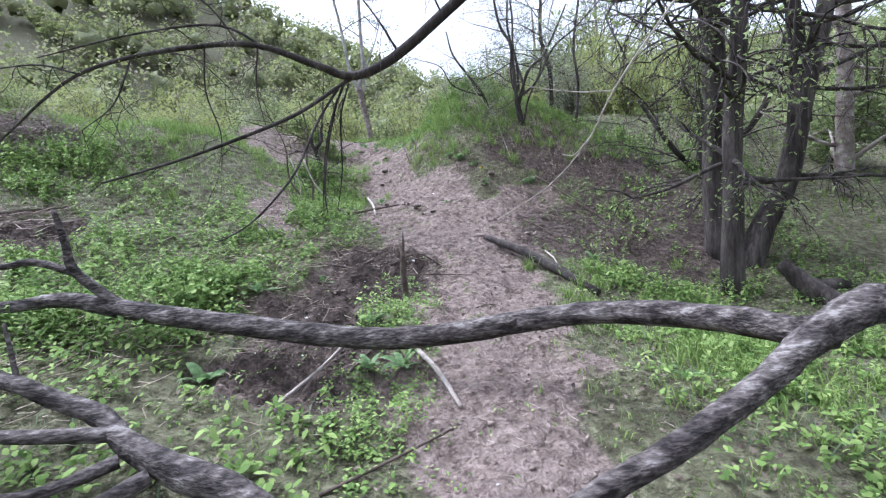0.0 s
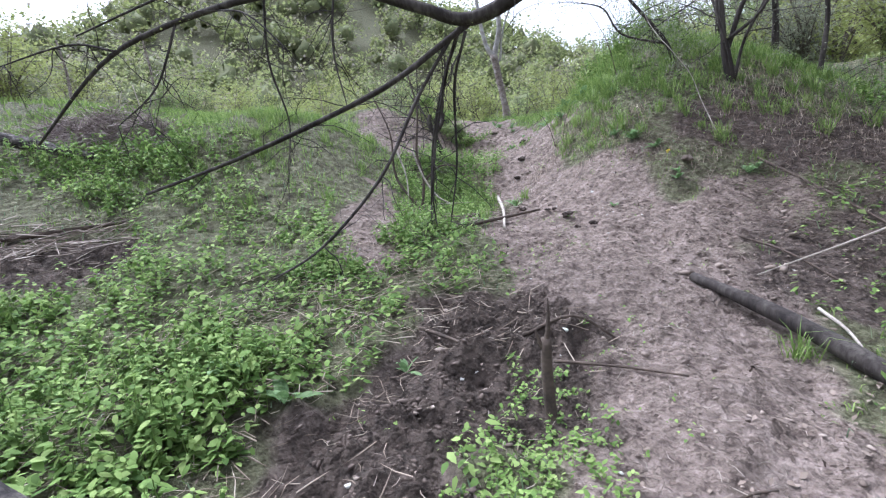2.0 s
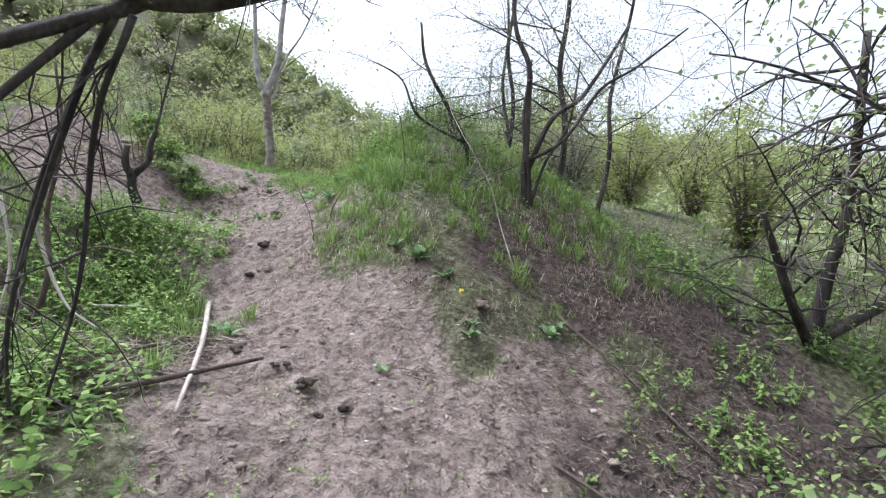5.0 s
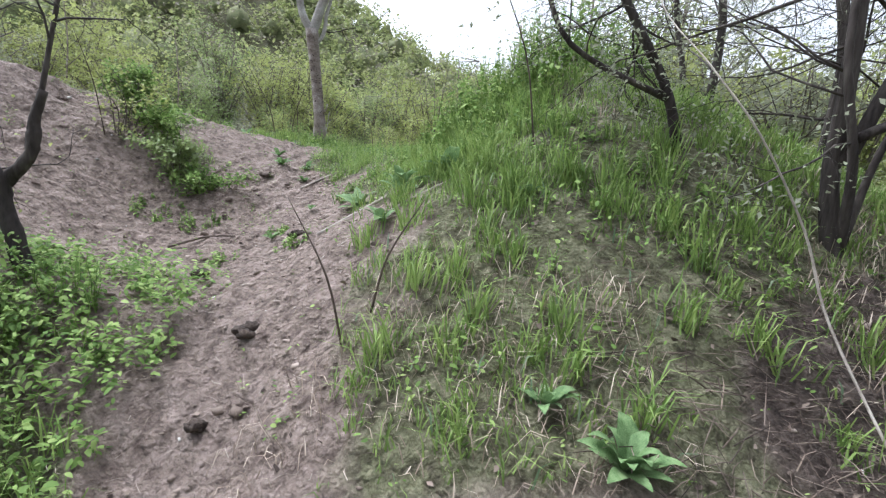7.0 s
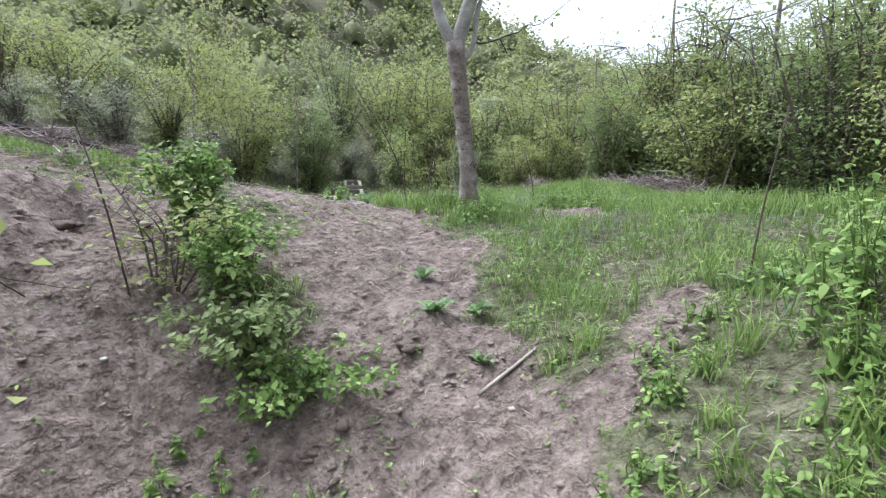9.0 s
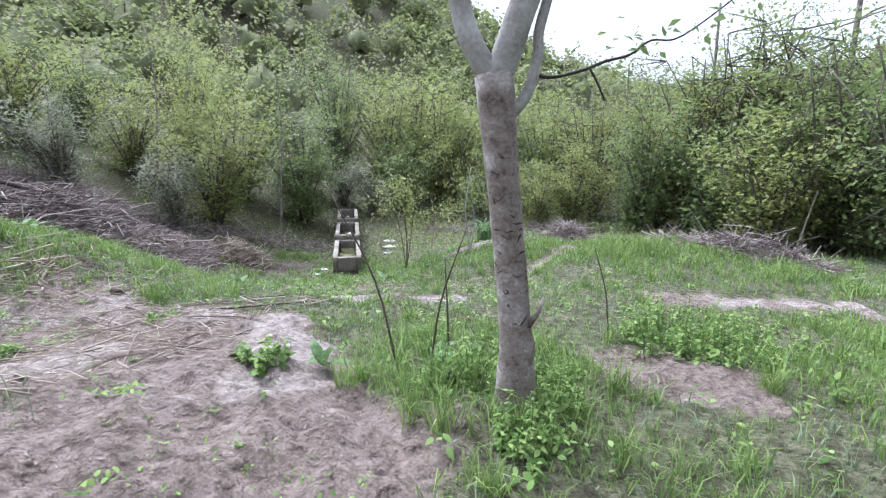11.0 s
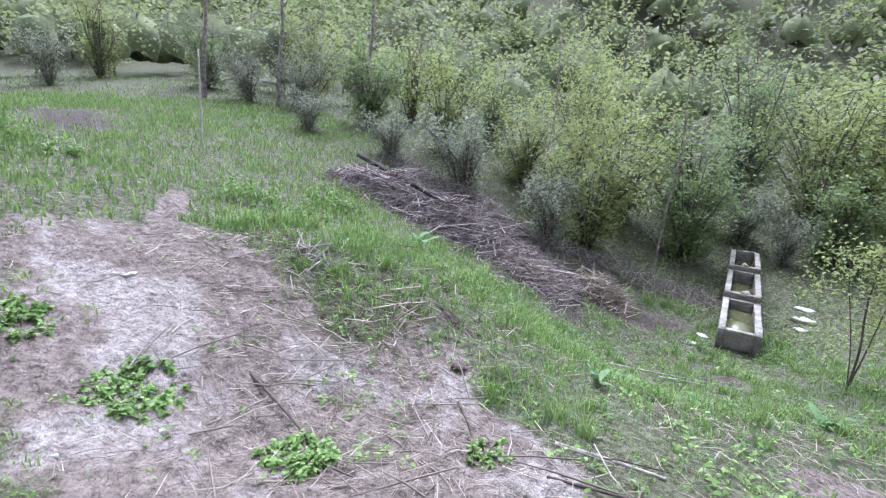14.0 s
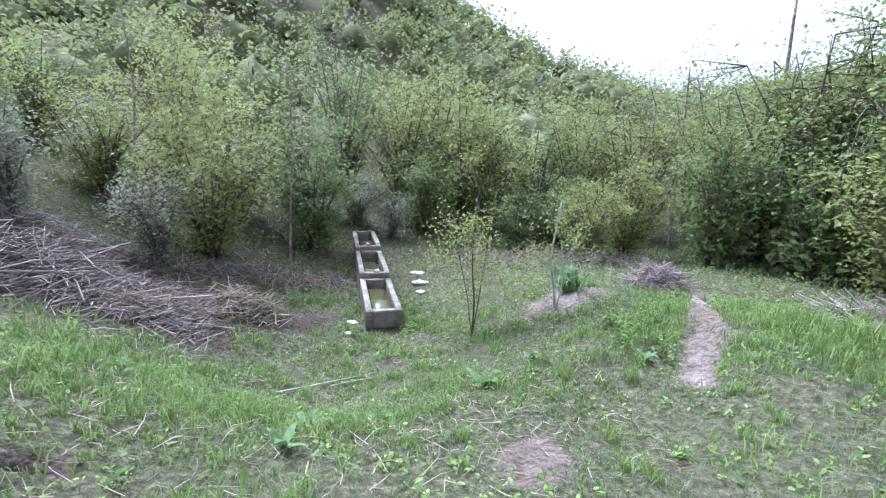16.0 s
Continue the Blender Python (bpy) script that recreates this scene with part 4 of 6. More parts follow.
# woods on the hillside
g = np.random.default_rng(12)
cx, cy = g.uniform(-170, 130, 9000), g.uniform(-60, 230, 9000)
dist, az = np.hypot(cx + 4, cy - 13), np.degrees(np.arctan2(-(cx + 4), cy - 13))
keep = (dist > 24) & (dist < 150) & (az > -70) & (az < 125) & (g.uniform(0, 1, 9000) < np.clip(1.25 - dist / 110, 0.55, 1))
keep &= ~((np.hypot(cx + 22, cy - 14) < 9) | (np.hypot(cx + 40, cy - 8) < 4))
cx, cy, dist = cx[keep], cy[keep], dist[keep]
r = g.uniform(1.0, 2.6, len(cx)) * (1 + dist / 220)
cz = height(cx, cy)
count = np.clip(6500 / dist, 36, 130).astype(int)
idx = np.repeat(np.arange(len(cx)), count)
n = len(idx)
d = g.normal(0, 1, (n, 3))
d /= np.linalg.norm(d, axis=1)[:, None]
d[:, 2] = np.abs(d[:, 2]) * 1.25 - 0.2
rad = r[idx][:, None] * g.uniform(0.68, 1.08, (n, 1)) * (1 + 0.25 * np.sin(d[:, :1] * 7 + idx[:, None]) * np.cos(d[:, 1:2] * 6))
at = np.stack([cx[idx], cy[idx], cz[idx] + r[idx] * 0.75], 1) + d * rad
# added solid heart in each crown: its darker colour makes the shaded leaf gaps
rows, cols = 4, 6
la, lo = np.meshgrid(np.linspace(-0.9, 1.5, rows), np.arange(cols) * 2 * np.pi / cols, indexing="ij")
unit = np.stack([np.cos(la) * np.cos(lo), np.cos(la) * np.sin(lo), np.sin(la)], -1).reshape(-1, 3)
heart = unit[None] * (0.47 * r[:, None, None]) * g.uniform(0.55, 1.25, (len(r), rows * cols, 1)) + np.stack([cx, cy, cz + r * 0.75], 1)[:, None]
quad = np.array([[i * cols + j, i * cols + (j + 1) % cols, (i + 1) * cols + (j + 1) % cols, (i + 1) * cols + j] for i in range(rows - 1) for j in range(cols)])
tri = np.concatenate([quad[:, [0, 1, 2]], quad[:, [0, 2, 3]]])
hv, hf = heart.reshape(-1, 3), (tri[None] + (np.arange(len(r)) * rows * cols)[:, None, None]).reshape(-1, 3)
solo("hillside_woods", *leaves(at, 0.08 + 0.0068 * dist[idx], 0.1, 0.75, 13), WOODS, "spring woods and scrub covering the far hillside", "woods", kind="stuff")
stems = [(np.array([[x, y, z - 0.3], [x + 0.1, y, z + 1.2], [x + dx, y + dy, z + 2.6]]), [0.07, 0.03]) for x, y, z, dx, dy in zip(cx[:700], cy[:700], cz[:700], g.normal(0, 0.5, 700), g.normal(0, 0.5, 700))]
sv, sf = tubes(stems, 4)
solo("hillside_stems_and_shade", np.concatenate([sv, hv]), np.concatenate([np.concatenate([sf[:, [0, 1, 2]], sf[:, [0, 2, 3]]]) if sf.shape[1] == 4 else sf, hf + len(sv)]), STEM_AND_SHADE, "stems and solid dark hearts that stand for shade inside the hillside crowns", "woods", kind="stuff")


# ---- fallen wood ----
def log(name, pts, radii, mat, label, category="branch", group="", sides=9, rough=0.1, steps=6):
    return solo(name, *tube(bent(pts, steps), radii, sides, rough), mat, label, category, group, smooth=True)


limb = thing("fallen_limb", (1.75, 2.3, 0.3), "weathered grey dead limb lying across the path", "fallen branch")
part("main_limb", *tube(bent([(1.78, 2.35, 0.74), (1.5, 2.7, 0.75), (0.94, 3.09, 0.71), (0.13, 3.2, 0.63), (-0.46, 3.25, 0.64), (-1.44, 3.33, 0.82), (-2.15, 3.4, 0.97), (-2.57, 3.45, 1.06), (-2.98, 3.4, 1.06), (-3.9, 3.3, 1.15)], 7), [0.07, 0.066, 0.068, 0.07, 0.062, 0.046, 0.03], 16, 0.13), DEADWOOD, limb, "", True)
part("lower_limb", *tube(bent([(2.9, 2.75, 0.5), (2.22, 2.5, 0.8), (1.78, 2.32, 0.76), (1.39, 2.1, 0.66), (0.94, 1.85, 0.58), (0.6, 1.7, 0.52), (0.2, 1.5, 0.4), (-0.3, 1.2, 0.15)], 6), [0.11, 0.085, 0.055, 0.046, 0.042, 0.04], 16, 0.13), DEADWOOD, limb, "", True)
part("side_limb", *tube(bent([(-2.1, 3.4, 0.97), (-2.25, 3.4, 1.1), (-2.41, 3.4, 1.28), (-2.42, 3.4, 1.45), (-2.45, 3.4, 1.69)], 5), [0.042, 0.034, 0.018], 9, 0.1), DEADWOOD, limb, "", True)
part("side_limb", *tube(bent([(-2.38, 3.4, 1.24), (-2.67, 3.4, 1.35), (-2.95, 3.38, 1.35), (-3.5, 3.3, 1.5)], 5), [0.03, 0.024, 0.015], 8, 0.1), DEADWOOD, limb, "", True)
for x, y, z, s in ((0.5, 3.14, 0.70, 0.05), (-0.3, 3.22, 0.66, 0.045), (1.78, 2.33, 0.76, 0.085), (-1.44, 3.32, 0.82, 0.045)):
    kv, kf = lump(s, x, 0.8)
    part("knot", kv + [x, y, z], kf, DEADWOOD, limb, "", True)
snag = thing("dead_snag", on(-1.5, 2.2), "weathered grey snag with broken limbs lying in the grass", "fallen branch")
for pts, r in (([(-3.4, 2.9, 0.95), (-2.0, 2.35, 0.9), (-1.69, 2.29, 0.8), (-1.46, 2.25, 0.72), (-1.26, 2.14, 0.62), (-0.98, 2.02, 0.55), (-0.68, 1.9, 0.5), (-0.2, 1.6, 0.3)], [0.04, 0.042, 0.05, 0.07, 0.06]),
               ([(-1.36, 2.17, 0.66), (-1.7, 2.1, 0.72), (-2.3, 2.1, 0.8)], [0.035, 0.03, 0.02]), ([(-1.25, 2.05, 0.6), (-1.5, 1.85, 0.6), (-1.9, 1.75, 0.72)], [0.032, 0.024, 0.016]),
               ([(-1.85, 2.3, 0.86), (-1.9, 2.35, 1.02), (-1.93, 2.38, 1.16)], [0.014, 0.007]), ([(-1.1, 2.0, 0.55), (-1.4, 1.7, 0.5), (-1.8, 1.4, 0.45)], [0.04, 0.03, 0.02])):
    part("main_limb" if len(pts) > 5 else "side_limb", *tube(bent(pts, 6), r, 11, 0.12), DEADWOOD, snag, "", True)
a, b2 = on(0.57, 6.31, 0.03), on(1.62, 5.1, 0.04)
log("fallen_log", [a, (a + b2) / 2 + [0.0, 0.05, 0.05], b2], [0.03, 0.055, 0.06, 0.045], BARK_DARK, "dark mossy fallen log beside the path", "log")
st = on(-0.33, 4.76)
stake = thing("broken_stake", st, "broken upright wooden stake with mossy dark bark", "stake")
part("post", *tube(bent([st - [0, 0, 0.05], st + [0.0, 0.0, 0.22], st + [0.015, 0, 0.42]], 5), [0.034, 0.03, 0.026], 9, 0.08), STICK_DARK, stake)
part("splinter", *tube(bent([st + [0.01, 0, 0.38], st + [0.03, 0, 0.5], st + [0.04, 0, 0.62]], 4), [0.018, 0.012, 0.003], 6, 0.1), STICK_DARK, stake)
part("splinter", *tube(bent([st + [-0.005, 0, 0.36], st + [-0.03, 0, 0.44], st + [-0.035, 0, 0.47]], 4), [0.012, 0.008, 0.003], 6, 0.1), STICK_DARK, stake)


def stick(x0, y0, x1, y1, r, mat, label, name="stick", bow=0.03, lift0=0.0, lift1=0.0):
    p, q = on(x0, y0, r + lift0), on(x1, y1, r + lift1)
    m = (p + q) / 2 + [bow, bow * 0.5, 0]
    m[2] = max(m[2], float(ground(m[0], m[1])) + r)
    return log(name, [p, m, q], [r, r * 0.85, r * 0.6], mat, label, "stick", "sticks on the ground", 6, 0.06, 4)


for row in ((-1.35, 8.95, -0.95, 7.2, 0.022, STICK_PALE, "long bleached peeled stick beside the path"), (-2.15, 8.5, -1.54, 8.93, 0.014, STICK_PALE, "straight bleached stick in the grass"), (-1.55, 7.25, -0.67, 7.87, 0.02, STICK_DARK, "dark forked stick on the path's edge"),
            (-1.67, 7.75, -1.3, 8.37, 0.014, STICK_DARK, "dark stick in the litter"), (-2.0, 7.6, -1.35, 8.1, 0.012, STICK_DARK, "dark stick in the litter"), (-1.5, 7.67, -1.0, 7.63, 0.01, STICK_PALE, "thin curved grey stick in litter"), (-1.9, 8.3, -1.5, 7.9, 0.014, STICK_PALE, "bent grey stick in the litter"),
            (-0.2, 3.6, 0.15, 2.9, 0.022, STICK_PALE, "short pale stick on the path"), (-0.95, 2.9, -0.65, 3.6, 0.013, STICK_PALE, "thin pale stick in the mud"), (-0.8, 3.0, -0.45, 3.55, 0.011, STICK_DARK, "thin dark stick in the mud"), (-0.5, 2.2, 0.1, 2.7, 0.009, STICK_DARK, "thin dark twig on the earth"),
            (-0.55, 5.4, 0.0, 5.6, 0.012, STICK_DARK, "dark twig lying across the mud"), (-1.2, 5.3, -0.75, 5.1, 0.013, STICK_DARK, "dark twig on the mud"), (-0.35, 5.2, 0.35, 5.15, 0.009, STICK_DARK, "thin twig by the stake"), (-5.6, 5.3, -4.6, 6.2, 0.03, STICK_DARK, "dark stick in the mud hollow"), (-4.9, 9.0, -4.5, 9.6, 0.018, STICK_PALE, "pale stick on the grassy bank"),
            (1.3, 6.2, 1.35, 5.7, 0.012, STICK_PALE, "short pale stick by the log"), (0.2, 4.2, 0.55, 4.5, 0.008, STICK_DARK, "thin twig on the path"), (1.0, 7.2, 1.6, 6.6, 0.012, STICK_DARK, "dark twig on the bank's foot"), (1.6, 8.5, 2.4, 7.4, 0.015, STICK_DARK, "dark stick on the bank"),
            (-0.98, 10.62, -0.25, 10.83, 0.012, STICK_PALE, "pale smooth stick in the bank's grass"), (-0.85, 10.1, -0.1, 10.4, 0.007, STICK_PALE, "dry pale stem in the bank's grass"), (-2.3, 11.2, -1.9, 11.5, 0.01, STICK_DARK, "dark twig on the earth"), (-1.6, 12.3, -1.35, 12.55, 0.01, STICK_PALE, "short dry stalk on the path"),
            (-8.42, 16.1, -8.7, 16.4, 0.02, STICK_PALE, "bleached forked stick in the turf"), (-7.4, 20.1, -6.4, 21.2, 0.012, STICK_PALE, "long pale stalk in the meadow"), (-7.9, 19.2, -7.2, 19.9, 0.014, STICK_PALE, "pale broken stalk in the meadow"), (-6.8, 20.6, -6.3, 21.0, 0.016, STICK_PALE, "pale stick in the meadow"),
            (-14.7, 19.2, -11.6, 19.9, 0.06, BARK_DARK, "long dark fallen trunk beside the brushwood", "dead_tree_log", 0.03, 0.3, 0.45), (-3.1, 18.6, -3.0, 18.9, 0.026, STICK_PALE, "short split billet of pale wood"), (-5.9, 16.3, -5.3, 16.0, 0.012, STICK_DARK, "dark stalk on the bare earth"), (-6.8, 15.0, -5.8, 15.2, 0.012, STICK_DARK, "dark stalk on the bare earth"),
            (-5.2, 16.6, -4.6, 16.9, 0.014, STICK_PALE, "pale stick on the bare earth"), (-4.9, 16.2, -4.3, 16.8, 0.009, STICK_DARK, "dark stalk at the turf's edge")):
    stick(*row)
for x, y, hgt, dx in ((-14.75, 15.67, 2.0, -0.35), (3.3, 25.2, 1.5, 0.3)):
    p = on(x, y)
    log("leaning_pole", [p - [0, 0, 0.1], p + [dx * 0.5, 0, hgt * 0.5], p + [dx, 0, hgt]], [0.025, 0.02, 0.015], STICK_PALE, "thin leaning pale pole standing in the grass", "pole", "leaning poles", 6, 0.05, 4)
for x, y, hgt, dx in ((-2.75, 15.6, 0.9, 0.2), (-2.65, 15.7, 0.75, -0.05), (-2.95, 15.55, 1.2, -0.5), (-2.35, 15.9, 0.9, 0.0), (-1.55, 16.9, 0.7, -0.15)):
    p = on(x, y)
    log("dry_stalk", [p, p + [dx * 0.3, 0, hgt * 0.5], p + [dx, 0.05, hgt]], [0.009, 0.007, 0.004], STICK_DARK, "thin dry upright stalk by the pale tree", "stalk", "dry stalks", 5, 0.05, 4)
for x, y, hgt, dx in ((-0.55, 9.4, 0.6, -0.25), (-0.45, 9.5, 0.5, 0.2), (-3.45, 12.2, 1.0, -0.3), (0.35, 10.4, 1.1, -0.35), (-0.3, 12.9, 0.9, 0.1)):
    p = on(x, y)
    log("bare_shoot", [p, p + [dx * 0.3, 0, hgt * 0.5], p + [dx, 0.05, hgt]], [0.006, 0.005, 0.002], STICK_DARK, "bare dark upright shoot on the bank", "stalk", "bare shoots", 5, 0.08, 4)


def tangle(name, n, box, length, label, seed, mat, r=0.004, pile=0.3, flatness=0.25):
    """A heap of crossing stalks."""
    g = np.random.default_rng(seed)
    x0, y0, x1, y1, w = box
    t, o = g.uniform(0, 1, n), g.normal(0, w / 2, n)
    ln = np.hypot(x1 - x0, y1 - y0)
    x, y = x0 + (x1 - x0) * t - (y1 - y0) / ln * o, y0 + (y1 - y0) * t + (x1 - x0) / ln * o
    z = ground(x, y) + g.uniform(0, 1, n) * pile * np.exp(-((o / w) ** 2) * 2) * (0.3 + np.sin(np.pi * t)) * (0.35 + 0.65 * (0.5 + 0.5 * np.sin(x * 3.1 + 1.7 * np.sin(y * 2.3)) * np.cos(y * 2.7)))
    az, el, l2 = g.normal(np.arctan2(y1 - y0, x1 - x0) + 0.7, 1.3, n) + 0.8 * np.sin(x * 1.9 + y), g.normal(0.05, flatness, n), g.uniform(0.4, 1.2, n) * length
    d = np.stack([np.cos(az) * np.cos(el), np.sin(az) * np.cos(el), np.sin(el)], 1) * l2[:, None]
    c = np.stack([x, y, z + 0.02], 1)
    s = np.cross(d, g.normal(0, 1, (n, 3)))
    s = s / np.linalg.norm(s, axis=1)[:, None] * r
    u = np.cross(d, s)
    u = u / np.linalg.norm(u, axis=1)[:, None] * r
    a, e, m = c - d / 2, c + d / 2, c + u * 6
    v = np.stack([a + s, a - s, a + u, m + s, m - s, m + u, e], 1).reshape(-1, 3)
    b = np.arange(n)[:, None] * 7
    f = np.concatenate([b + q for q in ([0, 1, 4], [0, 4, 3], [1, 2, 5], [1, 5, 4], [2, 0, 3], [2, 3, 5], [3, 4, 6], [4, 5, 6], [5, 3, 6])])
    return solo(name, v, f, mat, label, "brushwood", kind="stuff")


tangle("brushwood_heap", 3600, (-14.2, 18.7, -9.3, 21.6, 1.1), 0.7, "heap of cut grey-brown brushwood and dry stalks", 5, BRUSH, 0.008, 0.75, 0.3)
tangle("brushwood_heap", 300, (-14.2, 18.7, -9.6, 21.4, 0.9), 1.5, "long cut branches lying over the brushwood", 25, BRUSH, 0.016, 0.8, 0.18)
tangle("brushwood_heap", 900, (-10.6, 20.4, -9.4, 21.6, 0.5), 0.5, "pinkish dry stalks bent over the heap's end", 26, STRAW, 0.006, 0.5, 0.5)
tangle("brushwood_heap", 420, (-9.7, 22.2, -8.9, 22.8, 0.5), 0.8, "small heap of dry stalks in the meadow", 6, STRAW, 0.009, 0.4, 0.3)
tangle("dry_stalks", 240, (-4.2, 15.6, -9.0, 15.6, 1.3), 0.7, "long broken stalks strewn over the bare earth", 27, LITTER, 0.006, 0.03, 0.06)
tangle("dry_stalks", 1300, (-4.2, 15.5, -9.0, 15.4, 1.4), 0.3, "dry stalks scattered over the bare earth", 7, STRAW, 0.0028, 0.02, 0.08)
tangle("dry_stalks", 34, (-6.9, 16.5, -7.4, 16.2, 0.35), 0.6, "bundle of bleached stalks in the turf", 8, STRAW, 0.009, 0.1, 0.3)
tangle("dry_stalks", 26, (-8.0, 16.0, -8.3, 15.8, 0.25), 0.6, "bleached forked stalks lying in the turf", 28, STICK_PALE, 0.012, 0.25, 0.5)
tangle("bank_litter", 3200, (0.3, 8.9, 3.4, 8.4, 1.1), 0.2, "dry roots and stalks hanging on the bank", 9, MOULD, 0.002, 0.05, 0.35)
tangle("bank_litter", 1800, (1.2, 7.9, 3.4, 6.2, 1.1), 0.13, "twigs and dry stalks on the leaf mould", 29, MOULD, 0.0022, 0.03, 0.2)
tangle("path_litter", 2200, (0.3, 2.5, -1.9, 13.0, 1.5), 0.075, "short dry stalks trodden into the path", 10, LITTER, 0.002, 0.01, 0.08)
tangle("path_litter", 380, (-1.9, 7.4, -1.2, 8.4, 0.4), 0.3, "twigs and stalks in the litter beside the path", 11, LITTER, 0.004, 0.04, 0.15)
tangle("right_brush", 900, (-0.2, 22.3, 2.4, 21.8, 0.5), 0.9, "grey dead branches lying along the meadow's edge", 14, BRUSH, 0.008, 0.4, 0.4)
tangle("right_brush", 500, (-2.2, 24.8, -1.3, 25.6, 0.4), 0.9, "pile of grey dead branches behind the sandy mound", 15, BRUSH, 0.009, 0.5, 0.4)

tangle("root_brush", 1500, (-7.6, 7.5, -5.7, 7.9, 0.45), 0.6, "dark dead brush hanging over the hollow's edge", 16, BRUSH, 0.005, 0.55, 0.5)
log("old_log", [on(-8.4, 6.7, 0.25), on(-7.4, 6.95, 0.22), on(-6.2, 7.1, 0.1)], [0.1, 0.09, 0.06], DEADWOOD, "dark rotting log at the edge of the hollow", "log", rough=0.15)
tangle("hollow_twigs", 260, (-6.0, 4.9, -4.4, 6.0, 0.5), 0.6, "dark twigs strewn over the muddy hollow", 17, LITTER, 0.006, 0.06, 0.15)
tangle("meadow_stalks", 900, (-8.6, 17.6, -3.2, 19.6, 1.6), 0.28, "dry pale stalks scattered in the meadow grass", 18, STRAW, 0.004, 0.03, 0.15)
tangle("nettle_litter", 1800, (-3.4, 2.2, -1.3, 6.4, 1.3), 0.22, "dry stalks lying among the nettles", 19, STRAW, 0.003, 0.06, 0.2)
tangle("edge_brush", 700, (-11.4, 22.6, -8.8, 26.2, 0.6), 0.7, "dry grey stalks under the thicket", 30, BRUSH, 0.006, 0.45, 0.6)
tangle("edge_brush", 600, (-6.6, 29.0, -1.2, 28.4, 0.7), 0.8, "dry grey stalks under the thicket", 31, BRUSH, 0.007, 0.5, 0.6)
tangle("edge_brush", 900, (-15.5, 20.4, -11.2, 22.6, 0.6), 0.8, "dry grey scrub along the thicket's edge", 20, BRUSH, 0.007, 0.5, 0.5)


# ---- water trough ----
front, back = np.array([-6.96, 23.3]), np.array([-9.66, 29.17])
along = (back - front) / np.linalg.norm(back - front)
across = np.array([along[1], -along[0]])
trough = thing("water_trough", (*front, float(ground(*front))), "long stepped concrete water trough with murky green water", "trough")


def box_at(u0, u1, v0, v1, z0, z1):
    c = [(*(front + along * u + across * v), z) for z in (z0, z1) for u, v in ((u0, v0), (u1, v0), (u1, v1), (u0, v1))]
    return np.array(c), np.array([(0, 3, 2), (0, 2, 1), (4, 5, 6), (4, 6, 7), (0, 1, 5), (0, 5, 4), (1, 2, 6), (1, 6, 5), (2, 3, 7), (2, 7, 6), (3, 0, 4), (3, 4, 7)])


def worn_box(*a, slope=0.055):
    bm = bmesh.new()
    v, f = box_at(*a[:6])
    vs = [bm.verts.new(p) for p in v]
    for q in ((0, 3, 2, 1), (4, 5, 6, 7), (0, 1, 5, 4), (1, 2, 6, 5), (2, 3, 7, 6), (3, 0, 4, 7)):
        bm.faces.new([vs[i] for i in q])
    bmesh.ops.subdivide_edges(bm, edges=bm.edges[:], cuts=4, use_grid_fill=True)
    for p in bm.verts:
        run = float(np.dot(np.array(p.co[:2]) - front, along)) - a[6]
        p.co += noise.noise_vector(p.co * 5) * 0.012 + Vector((0, 0, slope * run))
    bmesh.ops.triangulate(bm, faces=bm.faces[:])
    bm.verts.index_update()
    v, f = np.array([p.co[:] for p in bm.verts]), np.array([[p.index for p in q.verts] for q in bm.faces])
    bm.free()
    return v, f


for k, (u0, u1, top) in enumerate(((0, 2.1, 2.02), (2.1, 4.3, 2.26), (4.3, 6.46, 2.5))):
    low = float(min(ground(*(front + along * u0)), ground(*(front + along * u1)))) - 0.1
    basin = part("basin", *worn_box(u0 + 0.004, u1, -0.34, 0.34, low, top - 0.36, u0), CONCRETE, trough)
    for v0, v1 in ((-0.34, -0.235), (0.235, 0.34)):
        part("wall", *worn_box(u0, u1, v0, v1, top - 0.37, top - 0.03, u0), CONCRETE, basin)
        part("rim", *worn_box(u0 - 0.004, u1, v0 - 0.006, v1 + 0.006, top - 0.034, top, u0), CONCRETE_TOP, basin, "pale worn rim")
    for q0, q1 in ((u0, u0 + 0.11), (u1 - 0.11, u1)):
        part("end_wall", *worn_box(q0 - 0.002, q1, -0.232, 0.232, top - 0.37, top - 0.032, u0), CONCRETE, basin)
        part("rim", *worn_box(q0 - 0.006, q1, -0.23, 0.23, top - 0.036, top + 0.002, u0), CONCRETE_TOP, basin, "pale worn rim")
    part("water", *box_at(u0 + 0.1, u1 - 0.1, -0.24, 0.24, top - 0.34, top - (0.09 if k == 0 else 0.15)), WATER, basin, "murky green water")
for u, v in ((2.2, 0.05), (4.4, 0.0)):
    kv, kf = lump(0.09, u, 0.6)
    part("spout_stone", kv + [*(front + along * u + across * v), 2.27 if u < 3 else 2.51], kf, CONCRETE_TOP, trough)
for x, y, s in ((-7.45, 27.75, 0.2), (-7.2, 26.9, 0.22), (-7.0, 26.2, 0.13), (-7.75, 23.6, 0.16), (-8.07, 14.28, 0.06), (-7.55, 22.9, 0.1)):
    v, f = lump(s, x + y, 0.25)
    v[:, 2] = np.clip(v[:, 2], -0.08, s * 0.18)
    solo("stone_slab", v + on(x, y, 0.02), f, STONE, "flat pale stone slab lying in the turf", "stone", "stones by the trough", smooth=True)


